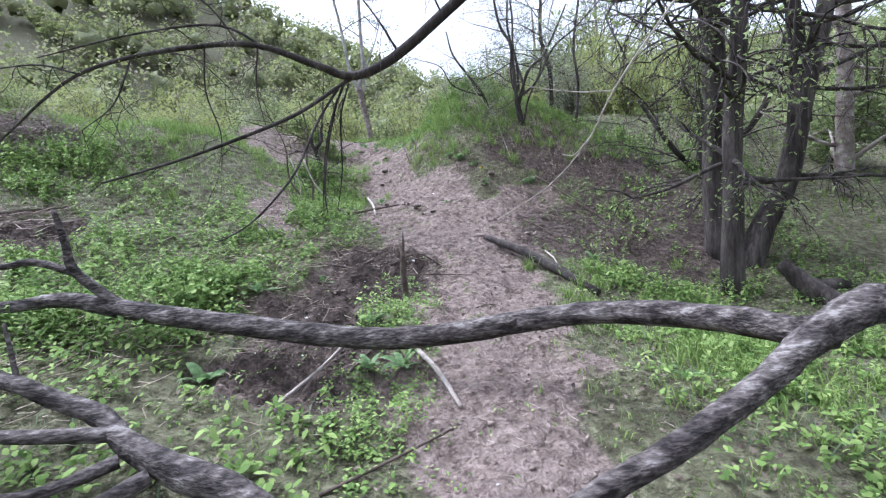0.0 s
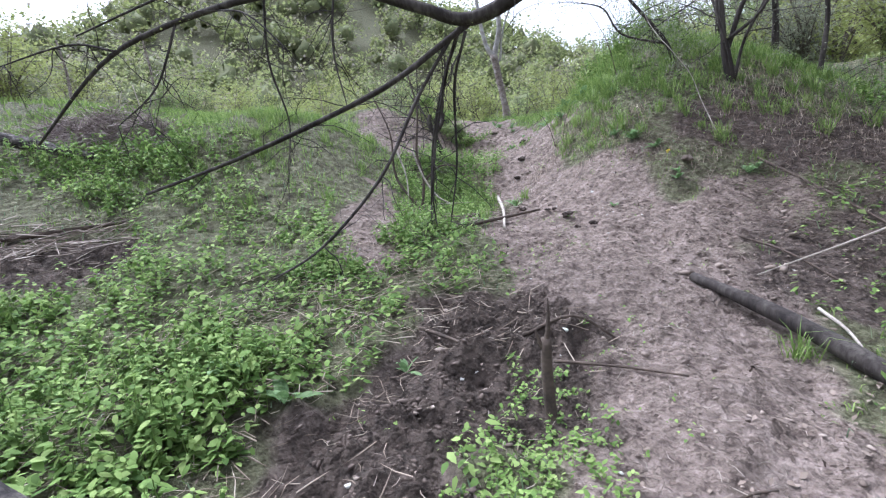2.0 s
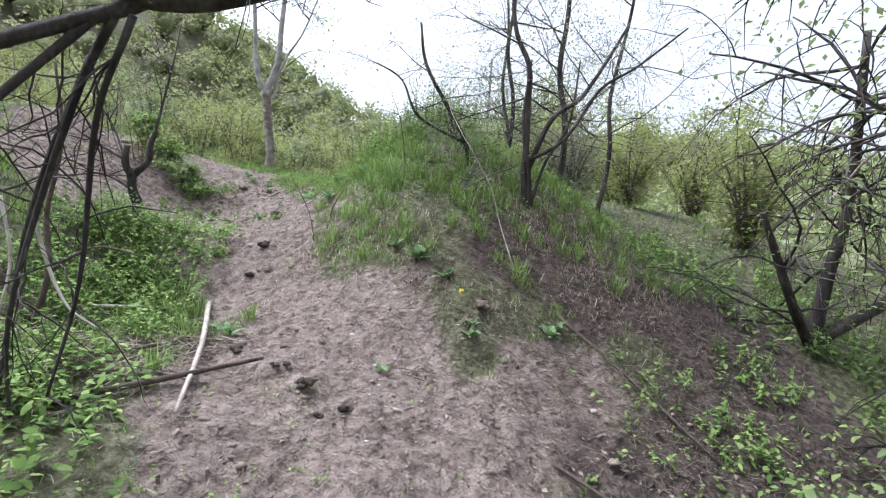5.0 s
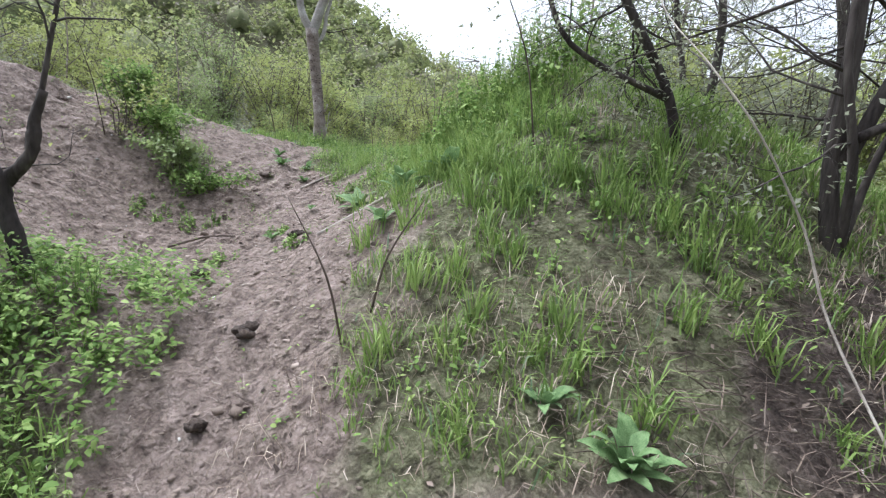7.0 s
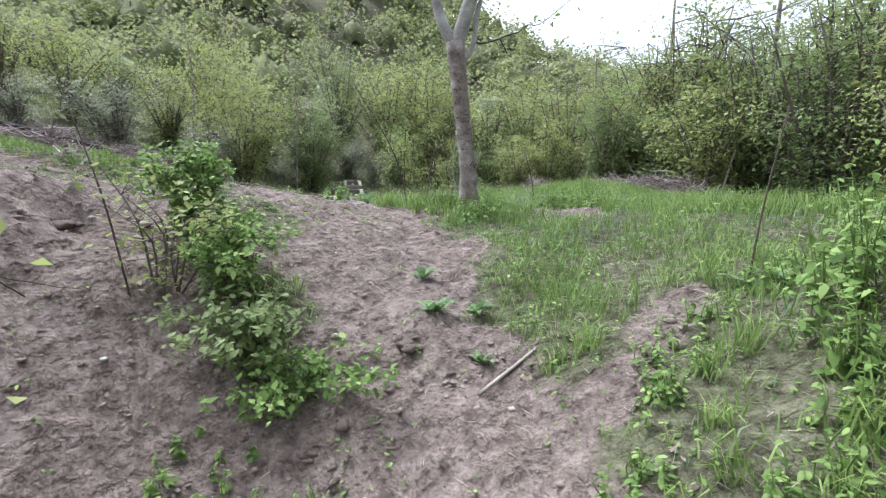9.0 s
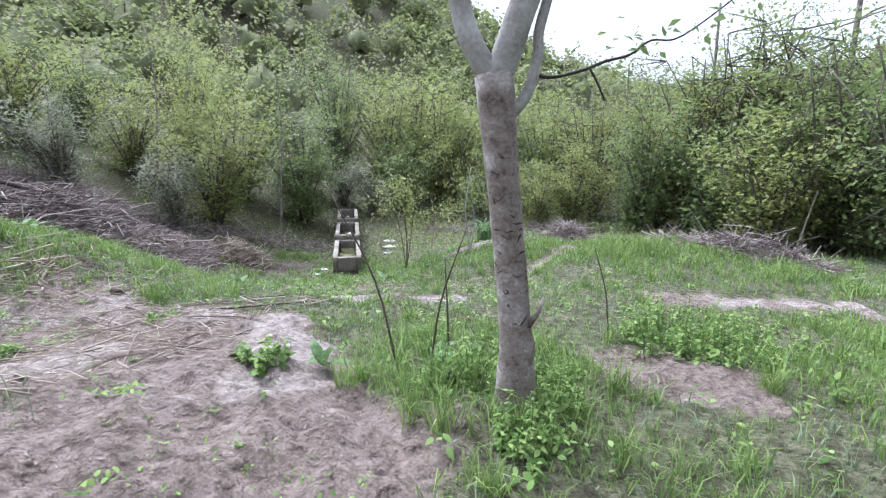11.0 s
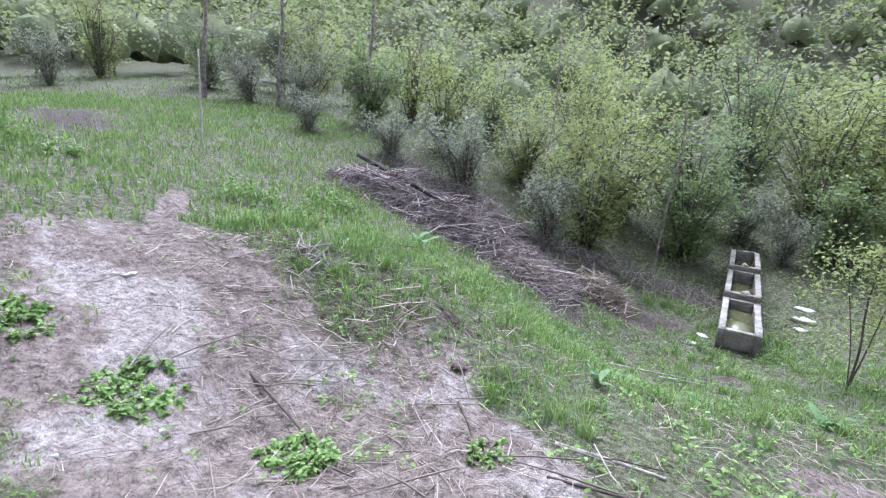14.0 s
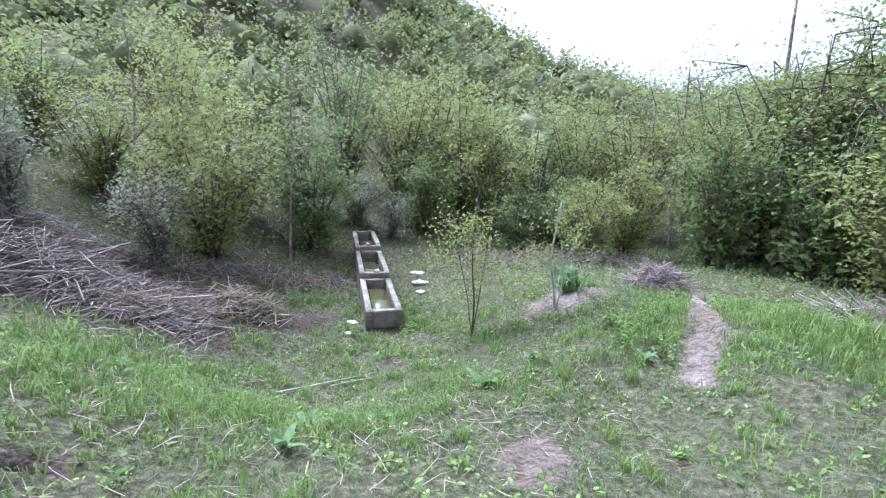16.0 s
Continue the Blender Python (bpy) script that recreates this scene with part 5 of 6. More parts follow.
# ---- soil clods, dung, stones ----
for k, (x, y, s, dung) in enumerate(((-1.07, 9.73, 0.055, 1), (-1.12, 9.3, 0.045, 1), (-0.36, 7.56, 0.05, 1), (-0.55, 7.75, 0.03, 1), (-1.74, 10.58, 0.05, 1), (-0.1, 7.4, 0.035, 1), (-0.9, 8.05, 0.04, 1), (-0.25, 7.35, 0.03, 1), (-6.28, 16.57, 0.05, 0), (-4.05, 12.4, 0.05, 0), (0.9, 8.3, 0.06, 0), (-2.0, 12.5, 0.05, 0), (-1.2, 10.9, 0.05, 1))):
    v, f = join([(q * g.uniform(0.5, 0.9) + g.normal(0, 0.5, 3) * [s, s, s * 0.3], h) for g in [np.random.default_rng(k)] for q, h in [lump(s, k + 1 + j * 7, 0.6) for j in range(4)]])
    solo("dung_clump" if dung else "earth_clod", v + on(x, y, s * 0.35), f, DUNG if dung else CLOD, "dark dried dung clump on the path" if dung else "dark lump of broken earth", "dung" if dung else "clod", "clumps on the path", smooth=False)


def crumbs(name, n, area, size, mat, label, seed, test):
    g = np.random.default_rng(seed)
    x, y = g.uniform(area[0], area[1], n), g.uniform(area[2], area[3], n)
    k = test(x, y, g.uniform(0, 1, n))
    x, y = x[k], y[k]
    n = len(x)
    base, f = lump(1, 3, 0.7, 1)
    s = np.exp(np.minimum(g.normal(np.log(size), 0.5, n), np.log(size) + 1.0))
    a = g.uniform(0, 6.28, n)
    ca, sa = np.cos(a), np.sin(a)
    odd = g.uniform(0.35, 1.5, (n, len(base)))
    bx, by = base[:, 0] * odd * g.uniform(0.8, 1.5, (n, 1)), base[:, 1] * odd * g.uniform(0.5, 0.9, (n, 1))
    v = np.stack([(ca[:, None] * bx - sa[:, None] * by) * s[:, None] + x[:, None], (sa[:, None] * bx + ca[:, None] * by) * s[:, None] + y[:, None], base[:, 2] * odd * s[:, None] * 0.8 + (ground(x, y) + s * 0.1)[:, None]], 2).reshape(-1, 3)
    return solo(name, v, (np.arange(n)[:, None, None] * len(base) + f[None]).reshape(-1, 3), mat, label, "soil", kind="stuff")


SOILBIT = material("soil_crumbs", [(0.09, 0.068, 0.055), (0.22, 0.172, 0.14), (0.34, 0.28, 0.235)], 9, 0.95, 0.3, 50, island=0.7)
crumbs("soil_crumbs", 9000, (-4.5, 2.8, 2.0, 14.0), 0.009, SOILBIT, "small crumbs of dry earth on the path", 21, lambda x, y, q: (cover(x, y)[0] > q * 0.9 + 0.1))
crumbs("earth_clods", 1500, (-4.5, 2.4, 5.0, 13.5), 0.018, SOILBIT, "broken clods of dry earth", 24, lambda x, y, q: (cover(x, y)[0] > q * 0.7 + 0.3) & (value_noise(x, y, 0.6, 33) > -0.1))
crumbs("mud_clods", 2600, (-1.6, -0.3, 3.0, 6.0), 0.009, CLOD, "dark trampled clods of mud", 22, lambda x, y, q: cover(x, y)[2] > 0.35 + q * 0.4)
crumbs("pale_pebbles", 600, (-9, 1.5, 2.0, 19.0), 0.009, STONE, "small pale pebbles in the earth", 23, lambda x, y, q: cover(x, y)[0] > 0.7)


# ---- low plants ----
def broad_leaf(length, wide, lift, mat_name="leaf", seed=0):
    """One large leaf with a folded midrib and a wavy edge, growing along +x."""
    g = np.random.default_rng(seed)
    n = 9
    t = np.linspace(0, 1, n)
    w = wide * np.sin(np.pi * t**0.8) ** 0.75 * (1 - 0.25 * t) + 0.006
    mid = np.stack([t * length * (1 - 0.15 * t), np.zeros(n), lift * np.sin(t * 2.2) * length], 1)
    rows = []
    for side, up in ((-1, 0.16), (-0.5, 0.06), (0, 0), (0.5, 0.06), (1, 0.16)):
        r = mid + np.stack([np.zeros(n), side * w, up * w + abs(side) * 0.1 * w * np.sin(t * 22 + side * 2)], 1)
        rows.append(r)
    v = np.stack(rows, 1).reshape(-1, 3)
    f = []
    for a in range(n - 1):
        for c in range(4):
            q = a * 5 + c
            f += [(q, q + 5, q + 6), (q, q + 6, q + 1)]
    return v, np.array(f)


LEAF_MESH = [mesh_of("leaf", *broad_leaf(1, 0.13 + 0.035 * k, 0.15 + 0.12 * k, seed=k), BROAD, True) for k in range(3)]
SWORD_MESH = mesh_of("leaf", *broad_leaf(1, 0.05, 0.5), BROAD, True)


def rosette(x, y, count, size, label, seed, swords=False, name="burdock_plant"):
    g = np.random.default_rng(seed)
    ob = thing(name, on(x, y), label, "plant", "broad-leaved plants")
    for k in range(count):
        lf = new("leaf", SWORD_MESH if swords else LEAF_MESH[k % 3])
        lf.parent = ob
        s = size * g.uniform(0.6, 1.15)
        lf.matrix_basis = pose(0, 0, 0.01, g.uniform(-15, 15), g.uniform(-60, -15) if swords else g.uniform(-32, 12), k * 137.5 + g.uniform(-20, 20)) @ Matrix.Diagonal((s, s, s, 1))
    return ob


LUSH = "broad-leaved green plant growing on the bank"
for row in ((0.4, 8.75, 22, 0.17, "lush dark green broad-leaved plant on the bank"), (0.62, 8.6, 14, 0.15, LUSH), (0.2, 8.95, 14, 0.15, LUSH), (-1.0, 8.3, 7, 0.17, "limp grey-green broad leaves beside the path"), (-0.8, 11.15, 16, 0.25, "large pale-ribbed dock rosette at the bank's foot"), (-0.45, 10.62, 14, 0.27, "large upright dock leaves beside the pale stick"), (-0.5, 10.15, 9, 0.2, LUSH), (-0.15, 10.6, 9, 0.24, LUSH), (0.25, 9.9, 7, 0.14, "small leaf rosette on the dry bank"),
            (-1.95, 12.8, 12, 0.16, "flat grey-green leaf rosette on the path"), (-1.72, 12.95, 10, 0.14, "flat grey-green leaf rosette on the path"), (-1.62, 12.5, 10, 0.13, "flat grey-green leaf rosette on the path"), (-2.12, 13.2, 10, 0.14, "flat grey-green leaf rosette on the path"), (-1.3, 11.6, 7, 0.1, "young rosette on bare soil"), (-1.45, 11.1, 7, 0.1, "young rosette on bare soil"), (1.45, 8.25, 9, 0.16, "young green plant on the leaf mould"), (0.74, 8.0, 8, 0.14, "young green plant on bare soil"), (-9.9, 18.3, 10, 0.42, "large upright dock leaves beside the brushwood"), (-0.23, 3.35, 9, 0.2, "broad-leaved plant beside the path"), (-1.5, 3.15, 9, 0.2, "broad-leaved plant among nettles"), (-2.1, 4.6, 8, 0.22, "broad-leaved plant among nettles"),
            (-4.7, 20.0, 10, 0.34, "broad-leaved green dock in the meadow"), (-2.75, 15.75, 9, 0.26, "upright broad green dock leaves by the pale tree"), (-2.5, 15.9, 8, 0.26, "upright broad green dock leaves by the pale tree"), (-3.4, 15.4, 7, 0.22, "broad-leaved plant at the edge of the bare earth"),
            (-0.5, 3.9, 6, 0.16, "small broad-leaved plant in the mud"), (-0.45, 3.3, 7, 0.15, "small broad-leaved plant beside the path"), (-1.6, 4.4, 6, 0.2, "broad-leaved plant among nettles"), (-2.0, 4.5, 7, 0.22, "broad-leaved plant among nettles"), (-1.15, 4.9, 5, 0.14, "pale leaf rosette by the mud"), (1.9, 6.2, 7, 0.2, "broad-leaved plant beside the log"),
            (1.55, 8.35, 7, 0.16, "young green plant on bare soil"), (0.77, 8.1, 6, 0.13, "young green plant on bare soil"), (0.1, 7.8, 6, 0.1, "young green plant on the path"), (-0.3, 12.8, 7, 0.2, LUSH), (-6.1, 18.6, 6, 0.24, "dock leaves among dry stalks"), (-5.5, 18.9, 7, 0.26, "dock leaves in the meadow"), (-2.9, 20.6, 7, 0.3, "broad-leaved plant by the sandy track"),
            (-4.2, 20.6, 6, 0.22, "dock leaves in the meadow"), (-8.0, 18.6, 6, 0.22, "dock leaves on the turf bank"), (-5.9, 17.9, 7, 0.24, "dock leaves among dry stalks"), (2.6, 5.0, 7, 0.2, "broad-leaved plant under the old trees"), (1.7, 3.4, 6, 0.16, "broad-leaved plant beside the dead limb")):
    rosette(*row, seed=int(abs(row[0] * 97 + row[1] * 31)))
at_iris = on(-3.6, 23.75)
iris = thing("iris_clump", at_iris, "dark green clump of sword-shaped leaves on the sandy mound", "plant")
g = np.random.default_rng(5)
root = np.repeat(at_iris[None], 110, 0) + np.stack([g.normal(0, 0.1, 110), g.normal(0, 0.1, 110), np.zeros(110)], 1)
tagged(part("foliage", *blades(root, 0.5, 0.045, 0.95, 5), BROAD, iris), kind="stuff")
fl = on(0.7, 8.3)
flower = thing("yellow_flower", fl, "small yellow flower on a short stalk", "flower")
part("stalk", *tube([fl, fl + [0, 0, 0.06], fl + [0.01, 0, 0.1]], [0.003, 0.002], 5), GRASS, flower)
part("petals", *leaves(np.repeat((fl + [0.01, 0, 0.1])[None], 14, 0), 0.03, 0, 0.5, 3), YELLOW, flower)


def strewn(n, area, seed, dense):
    """Random places on the ground, kept where dense(x, y) beats a throw."""
    g = np.random.default_rng(seed)
    x, y = g.uniform(area[0], area[1], n), g.uniform(area[2], area[3], n)
    k = dense(x, y) > g.uniform(0, 1, n)
    x, y = x[k], y[k]
    return np.stack([x, y, ground(x, y) - 0.01], 1)


def patchy(x, y, s=0.5, p=0.0):
    return 0.5 + 0.5 * np.sin(x / s * 2.1 + 1.3 * np.sin(y / s * 1.7 + p)) * np.cos(y / s * 1.9 + 1.1 * np.sin(x / s * 1.3 - p))


def green(x, y):
    bare = cover(x, y)[0]
    thin = np.clip(0.85 + 0.9 * value_noise(x, y, 0.75, 21) + 0.6 * value_noise(x, y, 0.3, 22), np.where(y > 14.5, 0.5, 0.22), 1)
    return np.clip(1.05 - bare * 1.25, 0, 1) * thin + 0.07 * (bare < 0.98)


def oval(x, y, cx, cy, rx, ry):
    return np.clip(1.6 - np.hypot((x - cx) / rx, (y - cy) / ry), 0, 1)


def lush(x, y):
    """Where long fresh grass stands."""
    out = np.maximum(oval(x, y, 0.9, 11.0, 2.2, 1.8), oval(x, y, -2.9, 12.3, 0.5, 0.6))
    for o in ((-6.0, 9.4, 3.2, 1.8), (-1.9, 9.2, 0.5, 1.0), (-2.3, 15.6, 0.9, 0.8), (-0.6, 21.6, 2.2, 1.3), (-0.8, 13.6, 0.8, 1.6), (-9.5, 16.4, 2.0, 1.2), (-12, 12.5, 4, 1.5), (2.5, 3.6, 0.9, 0.8), (-2.0, 8.8, 0.6, 1.2), (-7.4, 18.6, 1.6, 0.9), (1.5, 16.0, 2, 2)):
        out = np.maximum(out, oval(x, y, *o))
    return out * (1 - 0.75 * oval(x, y, 0.9, 9.2, 1.5, 0.9) * (value_noise(x, y, 0.45, 41) > -0.25))


near = (-9.5, 5.0, 1.2, 25.0)
for k, (area, n) in enumerate((((-9.5, 3.6, 1.2, 8.0), 240000), ((-9.0, 3.6, 8.0, 14.5), 290000), ((-9.5, 3.6, 14.5, 25.0), 340000))):
    c = strewn(n // 5, area, 31 + 10 * k, lambda x, y: green(x, y) * (0.1 + 0.45 * patchy(x, y)) * (np.where(y > 16, 0.55, 0.3) + 1.0 * lush(x, y)))
    tall = (0.05 + 0.065 * lush(c[:, 0], c[:, 1]) + (0.1 * np.clip(value_noise(c[:, 0], c[:, 1], 0.5, 61) + 0.15, 0, 1) if k == 2 else 0)) * np.random.default_rng(k).uniform(0.5, 1.7, len(c))
    a1 = np.repeat(c, 5, 0)
    a1[:, :2] += np.random.default_rng(k + 5).normal(0, 0.022, (len(a1), 2))
    far = np.hypot(a1[:, 0] + 1, np.clip(a1[:, 1] - 14, 0, 20))
    solo("turf", *blades(a1, np.repeat(tall, 5), 0.006 + 0.0008 * far, 0.75, 1 + k), GRASS, "fresh spring grass covering the slope", "grass", kind="stuff")
a2 = strewn(100000, near, 32, lambda x, y: green(x, y) * (0.2 + 0.8 * patchy(x, y, 0.8, 2)) * np.where(y > 14, 1.0, 0.25))
solo("dull_grass", *blades(a2, 0.1, 0.008, 0.6, 2), GRASS_DULL, "bluish matted grass of the meadow", "grass", kind="stuff")
meadow = strewn(42000, (-24, -9, 9, 21), 35, lambda x, y: green(x, y) * (0.35 + 0.65 * patchy(x, y, 1.1, 3)))
solo("far_grass", *blades(meadow, 0.13, 0.022, 0.5, 7), GRASS, "fresh grass of the open field", "grass", kind="stuff")
a3 = strewn(36000, (-32, 16, -3, 36), 33, lambda x, y: green(x, y) * (0.4 + 0.5 * patchy(x, y, 1.5, 1)) * ((x < -9) | (x > 4.5) | (y > 24) | (y < 1.5)))
solo("far_grass", *blades(a3, 0.15, 0.04, 0.5, 3), GRASS, "grass on the farther meadow", "grass", kind="stuff")
a4 = strewn(26000, (-1, 4, 7.8, 12.5), 34, lambda x, y: (0.03 + 0.75 * (value_noise(x, y, 0.4, 42) > 0.0)) * (oval(x, y, 1.1, 9.5, 1.7, 0.9) + 0.4 * oval(x, y, 0.2, 11.0, 0.7, 0.9)))
solo("dry_grass", *blades(a4, 0.11, 0.0045, 0.9, 4), STRAW, "dry yellow grass hanging over the bank", "grass", kind="stuff")

tuft = np.concatenate([strewn(700, (-0.6, 3.4, 7.9, 12.8), 71, lambda x, y: 0.45 * oval(x, y, 1.1, 10.5, 2.0, 1.4)), strewn(900, (-9.5, 3.6, 14.5, 25), 72, lambda x, y: green(x, y) * 0.35), strewn(160, (-4.5, 0.2, 6.5, 13), 73, lambda x, y: green(x, y) * 0.5), strewn(70, (-3.3, -1.5, 14.9, 16.3), 77, lambda x, y: 0.9 * oval(x, y, -2.4, 15.6, 0.8, 0.6)), strewn(90, (-0.9, 0.6, 10.2, 12.2), 78, lambda x, y: 0.7 * green(x, y)), strewn(90, (0.9, 3.2, 1.5, 7.0), 74, lambda x, y: green(x, y) * 0.6)])
full = np.random.default_rng(75).uniform(0.5, 1.3, len(tuft))
a5 = np.repeat(tuft, 46, 0)
a5[:, :2] += np.random.default_rng(76).normal(0, 0.035, (len(a5), 2))
a5[:, 2] = ground(a5[:, 0], a5[:, 1]) - 0.01
solo("grass_tufts", *blades(a5, 0.18 * np.repeat(full, 46), 0.008, 0.75, 6), GRASS, "arching tufts of fresh yellow-green grass", "grass", kind="stuff")


def herbs(n, area, seed, dense, tall, size, mat, label, per=9, name="nettles"):
    """Leafy upright weeds: a stem's worth of leaves above each place."""
    p = strewn(n, area, seed, dense)
    g = np.random.default_rng(seed + 1)
    h = tall * g.uniform(0.4, 1.2, len(p)) * (0.4 + 0.9 * patchy(p[:, 0], p[:, 1], 0.35, 3))
    at = np.repeat(p, per, 0)
    up = np.tile(np.linspace(0.25, 1.0, per), len(p)) * np.repeat(h, per)
    at = at + np.stack([g.normal(0, 0.02, len(at)), g.normal(0, 0.02, len(at)), up], 1)
    return solo(name, *herb_leaves(at, size * 0.78, 0.15, 0.48, seed), mat, label, "weeds", kind="stuff")


def left_patch(x, y):
    return np.clip(oval(x, y, -2.6, 4.8, 1.5, 2.0) + oval(x, y, -2.0, 6.6, 0.7, 1.1) + oval(x, y, -6.2, 7.2, 1.6, 0.8) + 0.5 * oval(x, y, -1.7, 2.6, 1.0, 0.8), 0, 1)


herbs(15000, (-6.5, -0.5, 1.4, 9), 41, lambda x, y: green(x, y) * left_patch(x, y) * (0.3 + 0.7 * patchy(x, y, 0.45)), 0.2, 0.07, HERB, "fresh nettles and weeds beside the path", 7)
herbs(10000, (0.9, 5, 1.0, 8.2), 42, lambda x, y: np.maximum(green(x, y), 0.25 * (x > 1.5)) * (0.1 + 0.6 * patchy(x, y, 0.6, 1)) * np.clip((x - 1.2) * 1.5, 0, 1), 0.14, 0.06, HERB, "green weeds under the old trees", 7)
herbs(2600, (-0.9, 0.2, 2.2, 5.2), 43, lambda x, y: 0.5 * oval(x, y, -0.35, 3.6, 0.25, 1.3), 0.09, 0.04, HERB, "small weeds along the path's edge")
herbs(6000, (-2, 4, 9, 14.5), 44, lambda x, y: green(x, y) * (0.1 + 0.7 * patchy(x, y, 0.5, 5)), 0.16, 0.04, HERB, "weeds in the grass of the bank", 6)
herbs(2600, (-2.7, -1.4, 8.2, 10.6), 45, lambda x, y: oval(x, y, -2.1, 9.2, 0.55, 1.2) * (0.2 + 0.8 * patchy(x, y, 0.4)), 0.2, 0.05, HERB, "weeds round the twisted shrub")
herbs(11000, (-10, 3, 14.5, 27), 46, lambda x, y: green(x, y) * (0.05 + 0.7 * patchy(x, y, 0.9, 4) ** 2), 0.13, 0.065, HERB, "low weeds of the meadow", 5)
herbs(30000, (-4.5, 3.2, 2.0, 14.5), 48, lambda x, y: 0.02 + 0.25 * (value_noise(x, y, 0.4, 9) > 0.45) + 0.2 * (value_noise(x, y, 0.3, 43) > 0.3) * (y > 10.6), 0.045, 0.03, HERB, "seedlings on the bare path", 4, "seedlings")
herbs(4000, (-9.5, -3, 13.5, 18), 49, lambda x, y: 0.02 + 0.5 * (value_noise(x, y, 0.5, 8) > 0.5), 0.07, 0.045, HERB, "weed tufts on the bare earth", 6, "seedlings")
herbs(4000, (-14, 3, 24, 33), 50, lambda x, y: green(x, y) * 0.6, 0.3, 0.09, LEAF_GREEN, "rank weeds at the thicket's foot", 6)


def weed_clump(x, y, r, tall, stems, size, label, seed, name="nettle_clump"):
    """Upright weeds from one root patch: stems that bear crossed pairs of leaves, smaller towards the top."""
    g = np.random.default_rng(seed)
    ob = thing(name, on(x, y), label, "weed", "clumps of weeds")
    lines, spots, sizes = [], [], []
    for _ in range(stems):
        a, q = g.uniform(0, 2 * np.pi), r * np.sqrt(g.uniform(0, 1))
        p = on(x + np.cos(a) * q, y + np.sin(a) * q, -0.02)
        h = tall * g.uniform(0.55, 1.1) * (1 - 0.35 * (q / r) ** 2)
        top = p + [np.cos(a) * 0.25 * h * g.uniform(0, 1), np.sin(a) * 0.25 * h * g.uniform(0, 1), h]
        line = bent([p, (p + top) / 2 + g.normal(0, 0.02, 3), top], 3)
        lines.append((line, [0.0035, 0.002]))
        for t in np.linspace(0.2, 1.0, 8):
            c = p + (top - p) * t
            spots += [c, c]
            sizes += [size * (1.15 - 0.6 * t)] * 2
    tagged(part("stemwork", *tubes(lines, 3), GRASS, ob), kind="stuff")
    tagged(part("foliage", *herb_leaves(np.array(spots), np.array(sizes) * 0.7, 0.3, 0.5, seed), HERB, ob), kind="stuff")
    return ob


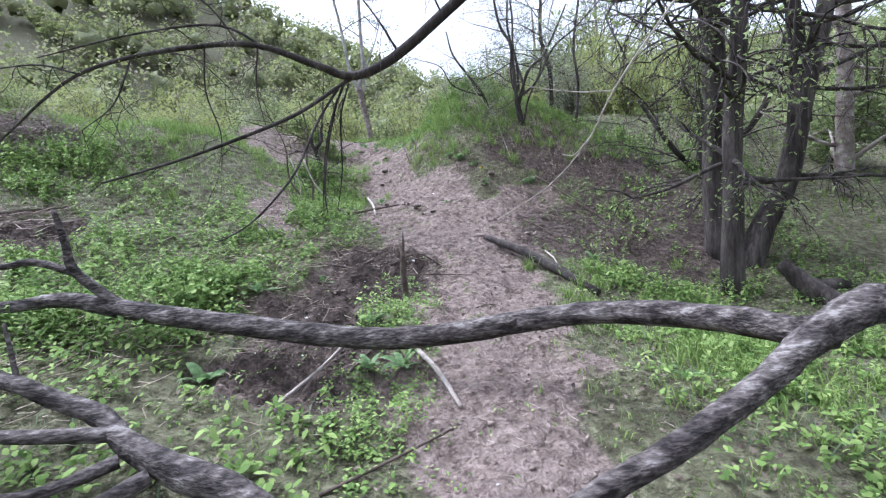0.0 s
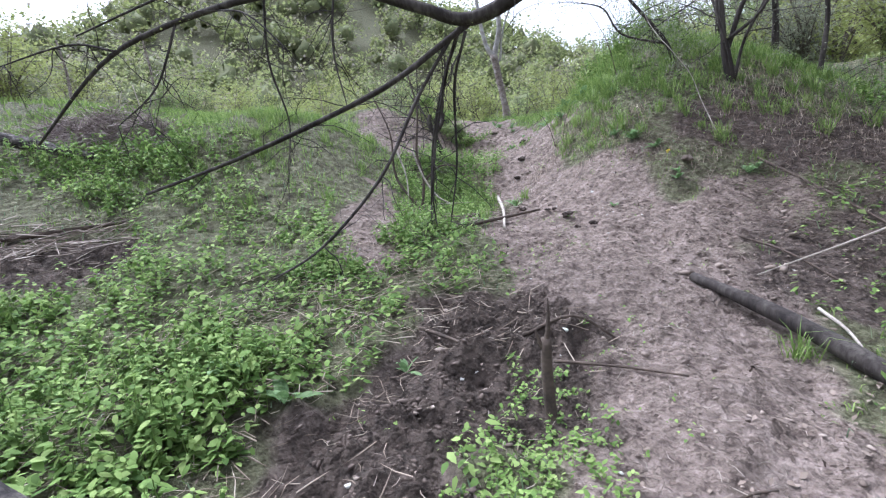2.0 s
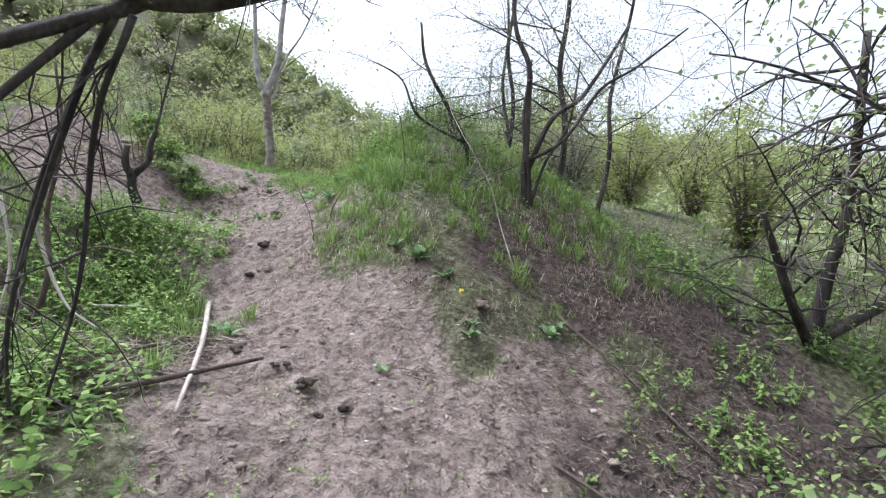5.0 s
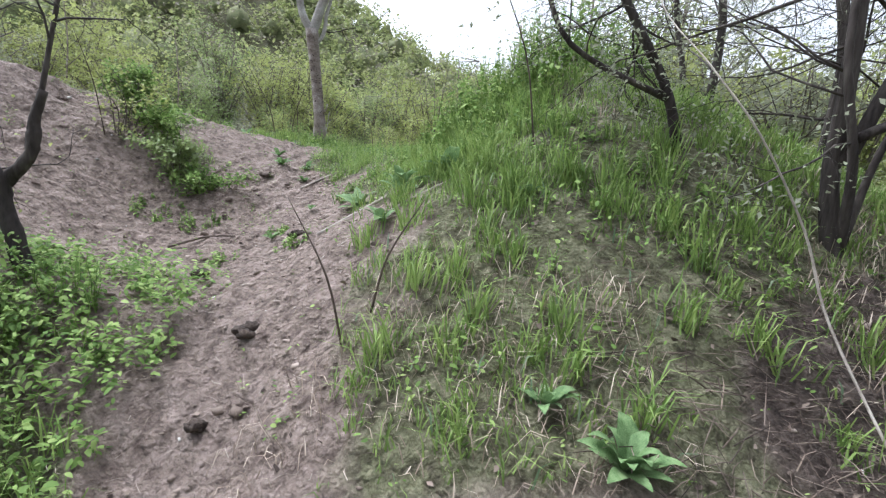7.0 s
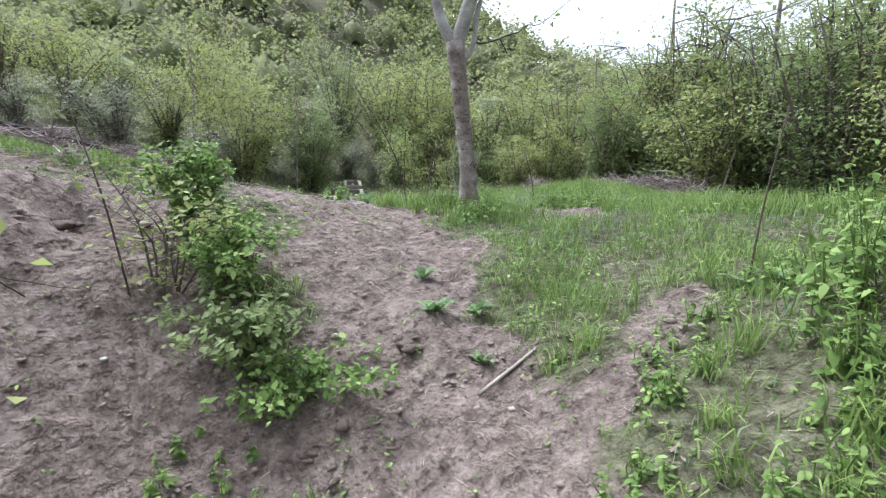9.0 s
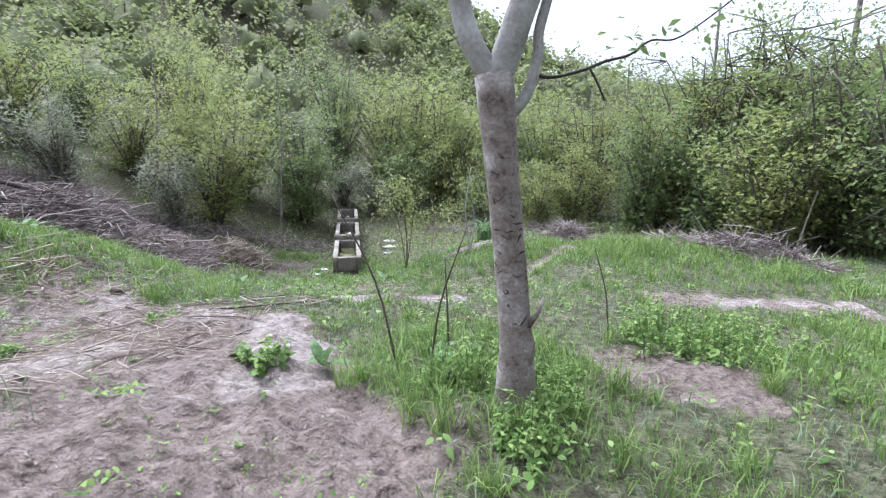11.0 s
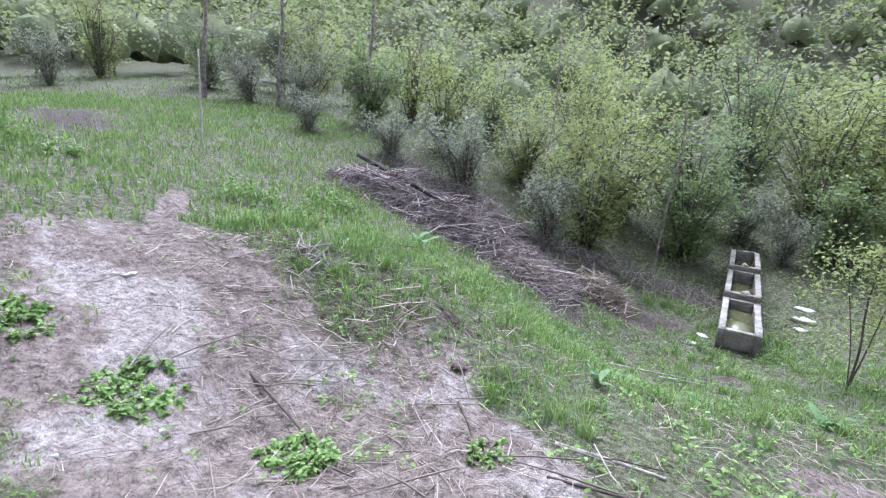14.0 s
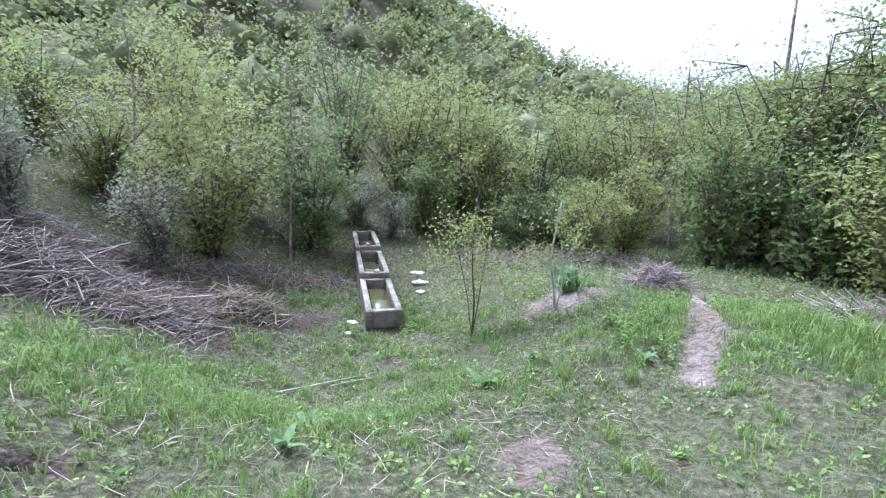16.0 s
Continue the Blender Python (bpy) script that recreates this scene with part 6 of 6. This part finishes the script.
BANK_NETTLES = "dense clump of fresh green nettles on the bank"
for k, (x, y, r, tall, n, size, lab) in enumerate((
        (0.12, 11.75, 0.3, 0.58, 38, 0.1, BANK_NETTLES), (0.5, 11.5, 0.3, 0.62, 36, 0.1, BANK_NETTLES), (0.8, 11.9, 0.35, 0.65, 36, 0.1, BANK_NETTLES), (0.35, 12.25, 0.3, 0.62, 34, 0.1, BANK_NETTLES), (0.95, 12.5, 0.4, 0.5, 28, 0.1, BANK_NETTLES),
        (1.2, 11.5, 0.3, 0.5, 24, 0.1, BANK_NETTLES), (-0.05, 12.3, 0.25, 0.6, 30, 0.09, BANK_NETTLES), (-0.22, 12.08, 0.2, 0.45, 22, 0.08, BANK_NETTLES), (-0.3, 11.75, 0.2, 0.3, 20, 0.07, BANK_NETTLES), (-0.35, 11.3, 0.2, 0.22, 20, 0.06, "low weeds on the bank"), (0.0, 11.2, 0.22, 0.3, 22, 0.07, "low weeds on the bank"), (0.2, 10.8, 0.22, 0.28, 20, 0.07, "low weeds on the bank"), (0.5, 10.4, 0.22, 0.25, 20, 0.06, "low weeds on the bank"), (0.9, 9.9, 0.2, 0.22, 18, 0.06, "low weeds on the bank"), (-2.7, 11.75, 0.2, 0.16, 20, 0.06, "low weeds beside the mound"), (-2.3, 11.7, 0.16, 0.14, 18, 0.05, "low weeds beside the mound"), (-1.5, 11.3, 0.12, 0.1, 14, 0.05, "small weeds on the path"), (-1.2, 10.8, 0.12, 0.1, 14, 0.05, "small weeds on the path"), (-1.0, 11.7, 0.12, 0.12, 14, 0.05, "small weeds on the path"), (-1.75, 10.9, 0.14, 0.1, 14, 0.05, "small weeds on the path"), (-0.15, 12.75, 0.2, 0.3, 16, 0.08, BANK_NETTLES), (-0.55, 11.5, 0.16, 0.2, 14, 0.06, "low weeds at the bank's foot"), (-0.85, 12.2, 0.16, 0.2, 16, 0.06, "low weeds at the bank's foot"), (-0.65, 12.5, 0.14, 0.2, 12, 0.06, "low weeds at the bank's foot"),
        (3.5, 9.7, 0.55, 0.45, 34, 0.11, "rank green weeds behind the bank"), (4.3, 9.2, 0.55, 0.5, 34, 0.11, "rank green weeds behind the bank"), (5.1, 8.6, 0.6, 0.5, 34, 0.12, "rank green weeds behind the bank"), (4.2, 10.4, 0.6, 0.5, 34, 0.12, "rank green weeds behind the bank"), (5.4, 9.9, 0.6, 0.55, 34, 0.12, "rank green weeds behind the bank"), (3.4, 8.3, 0.35, 0.3, 24, 0.09, "green weeds on the leaf mould"), (2.7, 7.6, 0.3, 0.26, 22, 0.08, "green weeds on the leaf mould"), (-2.3, 9.4, 0.3, 0.34, 24, 0.08, "leafy weeds under the twisted shrub"), (-2.0, 9.0, 0.28, 0.25, 22, 0.08, "leafy weeds beside the path"), (-2.6, 9.5, 0.3, 0.35, 22, 0.08, "leafy weeds under the twisted shrub"), (-2.2, 8.7, 0.3, 0.25, 20, 0.08, "leafy weeds beside the path"), (-2.0, 9.75, 0.22, 0.3, 18, 0.07, "leafy weeds under the twisted shrub"),
        (-1.85, 7.35, 0.28, 0.26, 26, 0.08, "fresh nettles beside the litter"), (-2.15, 7.7, 0.3, 0.26, 24, 0.08, "fresh nettles beside the litter"), (-1.75, 7.0, 0.24, 0.2, 20, 0.07, "fresh nettles beside the litter"),
        (-5.4, 7.3, 0.45, 0.6, 30, 0.12, "tall dark nettles at the hollow's edge"), (-6.1, 7.0, 0.45, 0.6, 30, 0.12, "tall dark nettles at the hollow's edge"), (-4.7, 7.4, 0.4, 0.5, 26, 0.11, "tall dark nettles at the hollow's edge"), (-6.8, 6.7, 0.45, 0.6, 26, 0.12, "tall dark nettles at the hollow's edge"), (-5.2, 6.4, 0.3, 0.35, 20, 0.1, "nettles beside the muddy hollow"),
        (-2.45, 15.55, 0.24, 0.36, 34, 0.075, "leafy weeds at the pale tree's foot"), (-2.02, 15.45, 0.2, 0.36, 34, 0.075, "leafy weeds at the pale tree's foot"), (-2.1, 15.0, 0.16, 0.25, 28, 0.075, "leafy weeds at the pale tree's foot"), (-1.2, 16.7, 0.35, 0.38, 40, 0.075, "leafy weeds behind the pale tree"), (-0.8, 16.5, 0.35, 0.36, 40, 0.075, "leafy weeds behind the pale tree"), (-0.95, 17.0, 0.35, 0.4, 38, 0.075, "leafy weeds behind the pale tree"), (-0.4, 16.8, 0.35, 0.36, 36, 0.075, "leafy weeds behind the pale tree"), (-3.7, 15.2, 0.16, 0.22, 12, 0.1, "small leafy weeds at the edge of the bare earth"),
        (-5.8, 15.05, 0.24, 0.11, 60, 0.085, "flat tuft of weeds on the bare earth"), (-6.6, 14.3, 0.28, 0.1, 60, 0.085, "flat tuft of weeds on the bare earth"), (-7.3, 13.6, 0.26, 0.1, 60, 0.085, "flat tuft of weeds on the bare earth"), (-5.3, 16.1, 0.16, 0.09, 30, 0.07, "flat tuft of weeds on the bare earth"),
        (-10.8, 15.8, 0.5, 0.5, 30, 0.12, "leafy green weeds on the turf bank"), (-11.4, 17.3, 0.5, 0.4, 26, 0.12, "leafy green weeds on the turf bank"), (-10.0, 16.4, 0.4, 0.3, 22, 0.1, "leafy green weeds on the turf bank"), (-13.5, 12.6, 0.6, 0.4, 26, 0.13, "leafy green weeds in the open field"), (-12.2, 13.3, 0.5, 0.3, 24, 0.12, "leafy green weeds in the open field"),
        (-7.5, 23.0, 0.25, 0.2, 18, 0.09, "green weeds round the trough"), (-6.4, 23.4, 0.3, 0.22, 20, 0.1, "green weeds round the trough"), (-6.9, 24.6, 0.3, 0.25, 20, 0.1, "green weeds round the trough"), (-2.9, 20.9, 0.35, 0.4, 22, 0.1, "leafy weeds beside the sandy track"), (-2.9, 21.8, 0.35, 0.4, 22, 0.1, "leafy weeds beside the sandy track"))):
    weed_clump(x, y, r, tall, n, size, lab, 500 + k)
for k in range(30):
    g = np.random.default_rng(700 + k)
    side = k < 18
    x, y = (g.normal(-2.5, 0.75), g.normal(4.7, 1.1)) if side else (g.uniform(1.75, 3.7), g.uniform(2.9, 6.0))
    if float(cover(x, y)[0]) < 0.6:
        weed_clump(x, y, g.uniform(0.18, 0.3), g.uniform(0.24, 0.36), 20, g.uniform(0.08, 0.11), "bright green nettles beside the path" if side else "green nettles under the old trees", 730 + k)
stump = thing("rotten_stump", on(4.0, 5.6), "broken rotten stump leaning under the old trees", "stump")
p = on(4.0, 5.6)
part("trunk", *tube(bent([p + [0.35, -0.3, -0.1], p + [0.1, -0.05, 0.15], p + [-0.12, 0.1, 0.42]], 6), [0.15, 0.12, 0.1, 0.06], 14, 0.22), BARK_OLD, stump, "", True)
part("root", *tube(bent([p + [0.1, -0.05, 0.12], p + [0.5, 0.05, 0.12], p + [0.9, 0.1, -0.05]], 5), [0.09, 0.07, 0.04], 10, 0.2), BARK_OLD, stump, "", True)
dead = strewn(34000, (-6, 5, 1.2, 13), 52, lambda x, y: 0.12 + 0.7 * np.clip(oval(x, y, 2.0, 8.0, 1.6, 1.0) + oval(x, y, 1.8, 4.6, 1.2, 1.6), 0, 1))
solo("dead_leaves", *leaves(dead + [0, 0, 0.02], 0.035, 0.1, 0.6, 6), MOULD, "brown dead leaves lying on the earth", "leaf litter", kind="stuff")
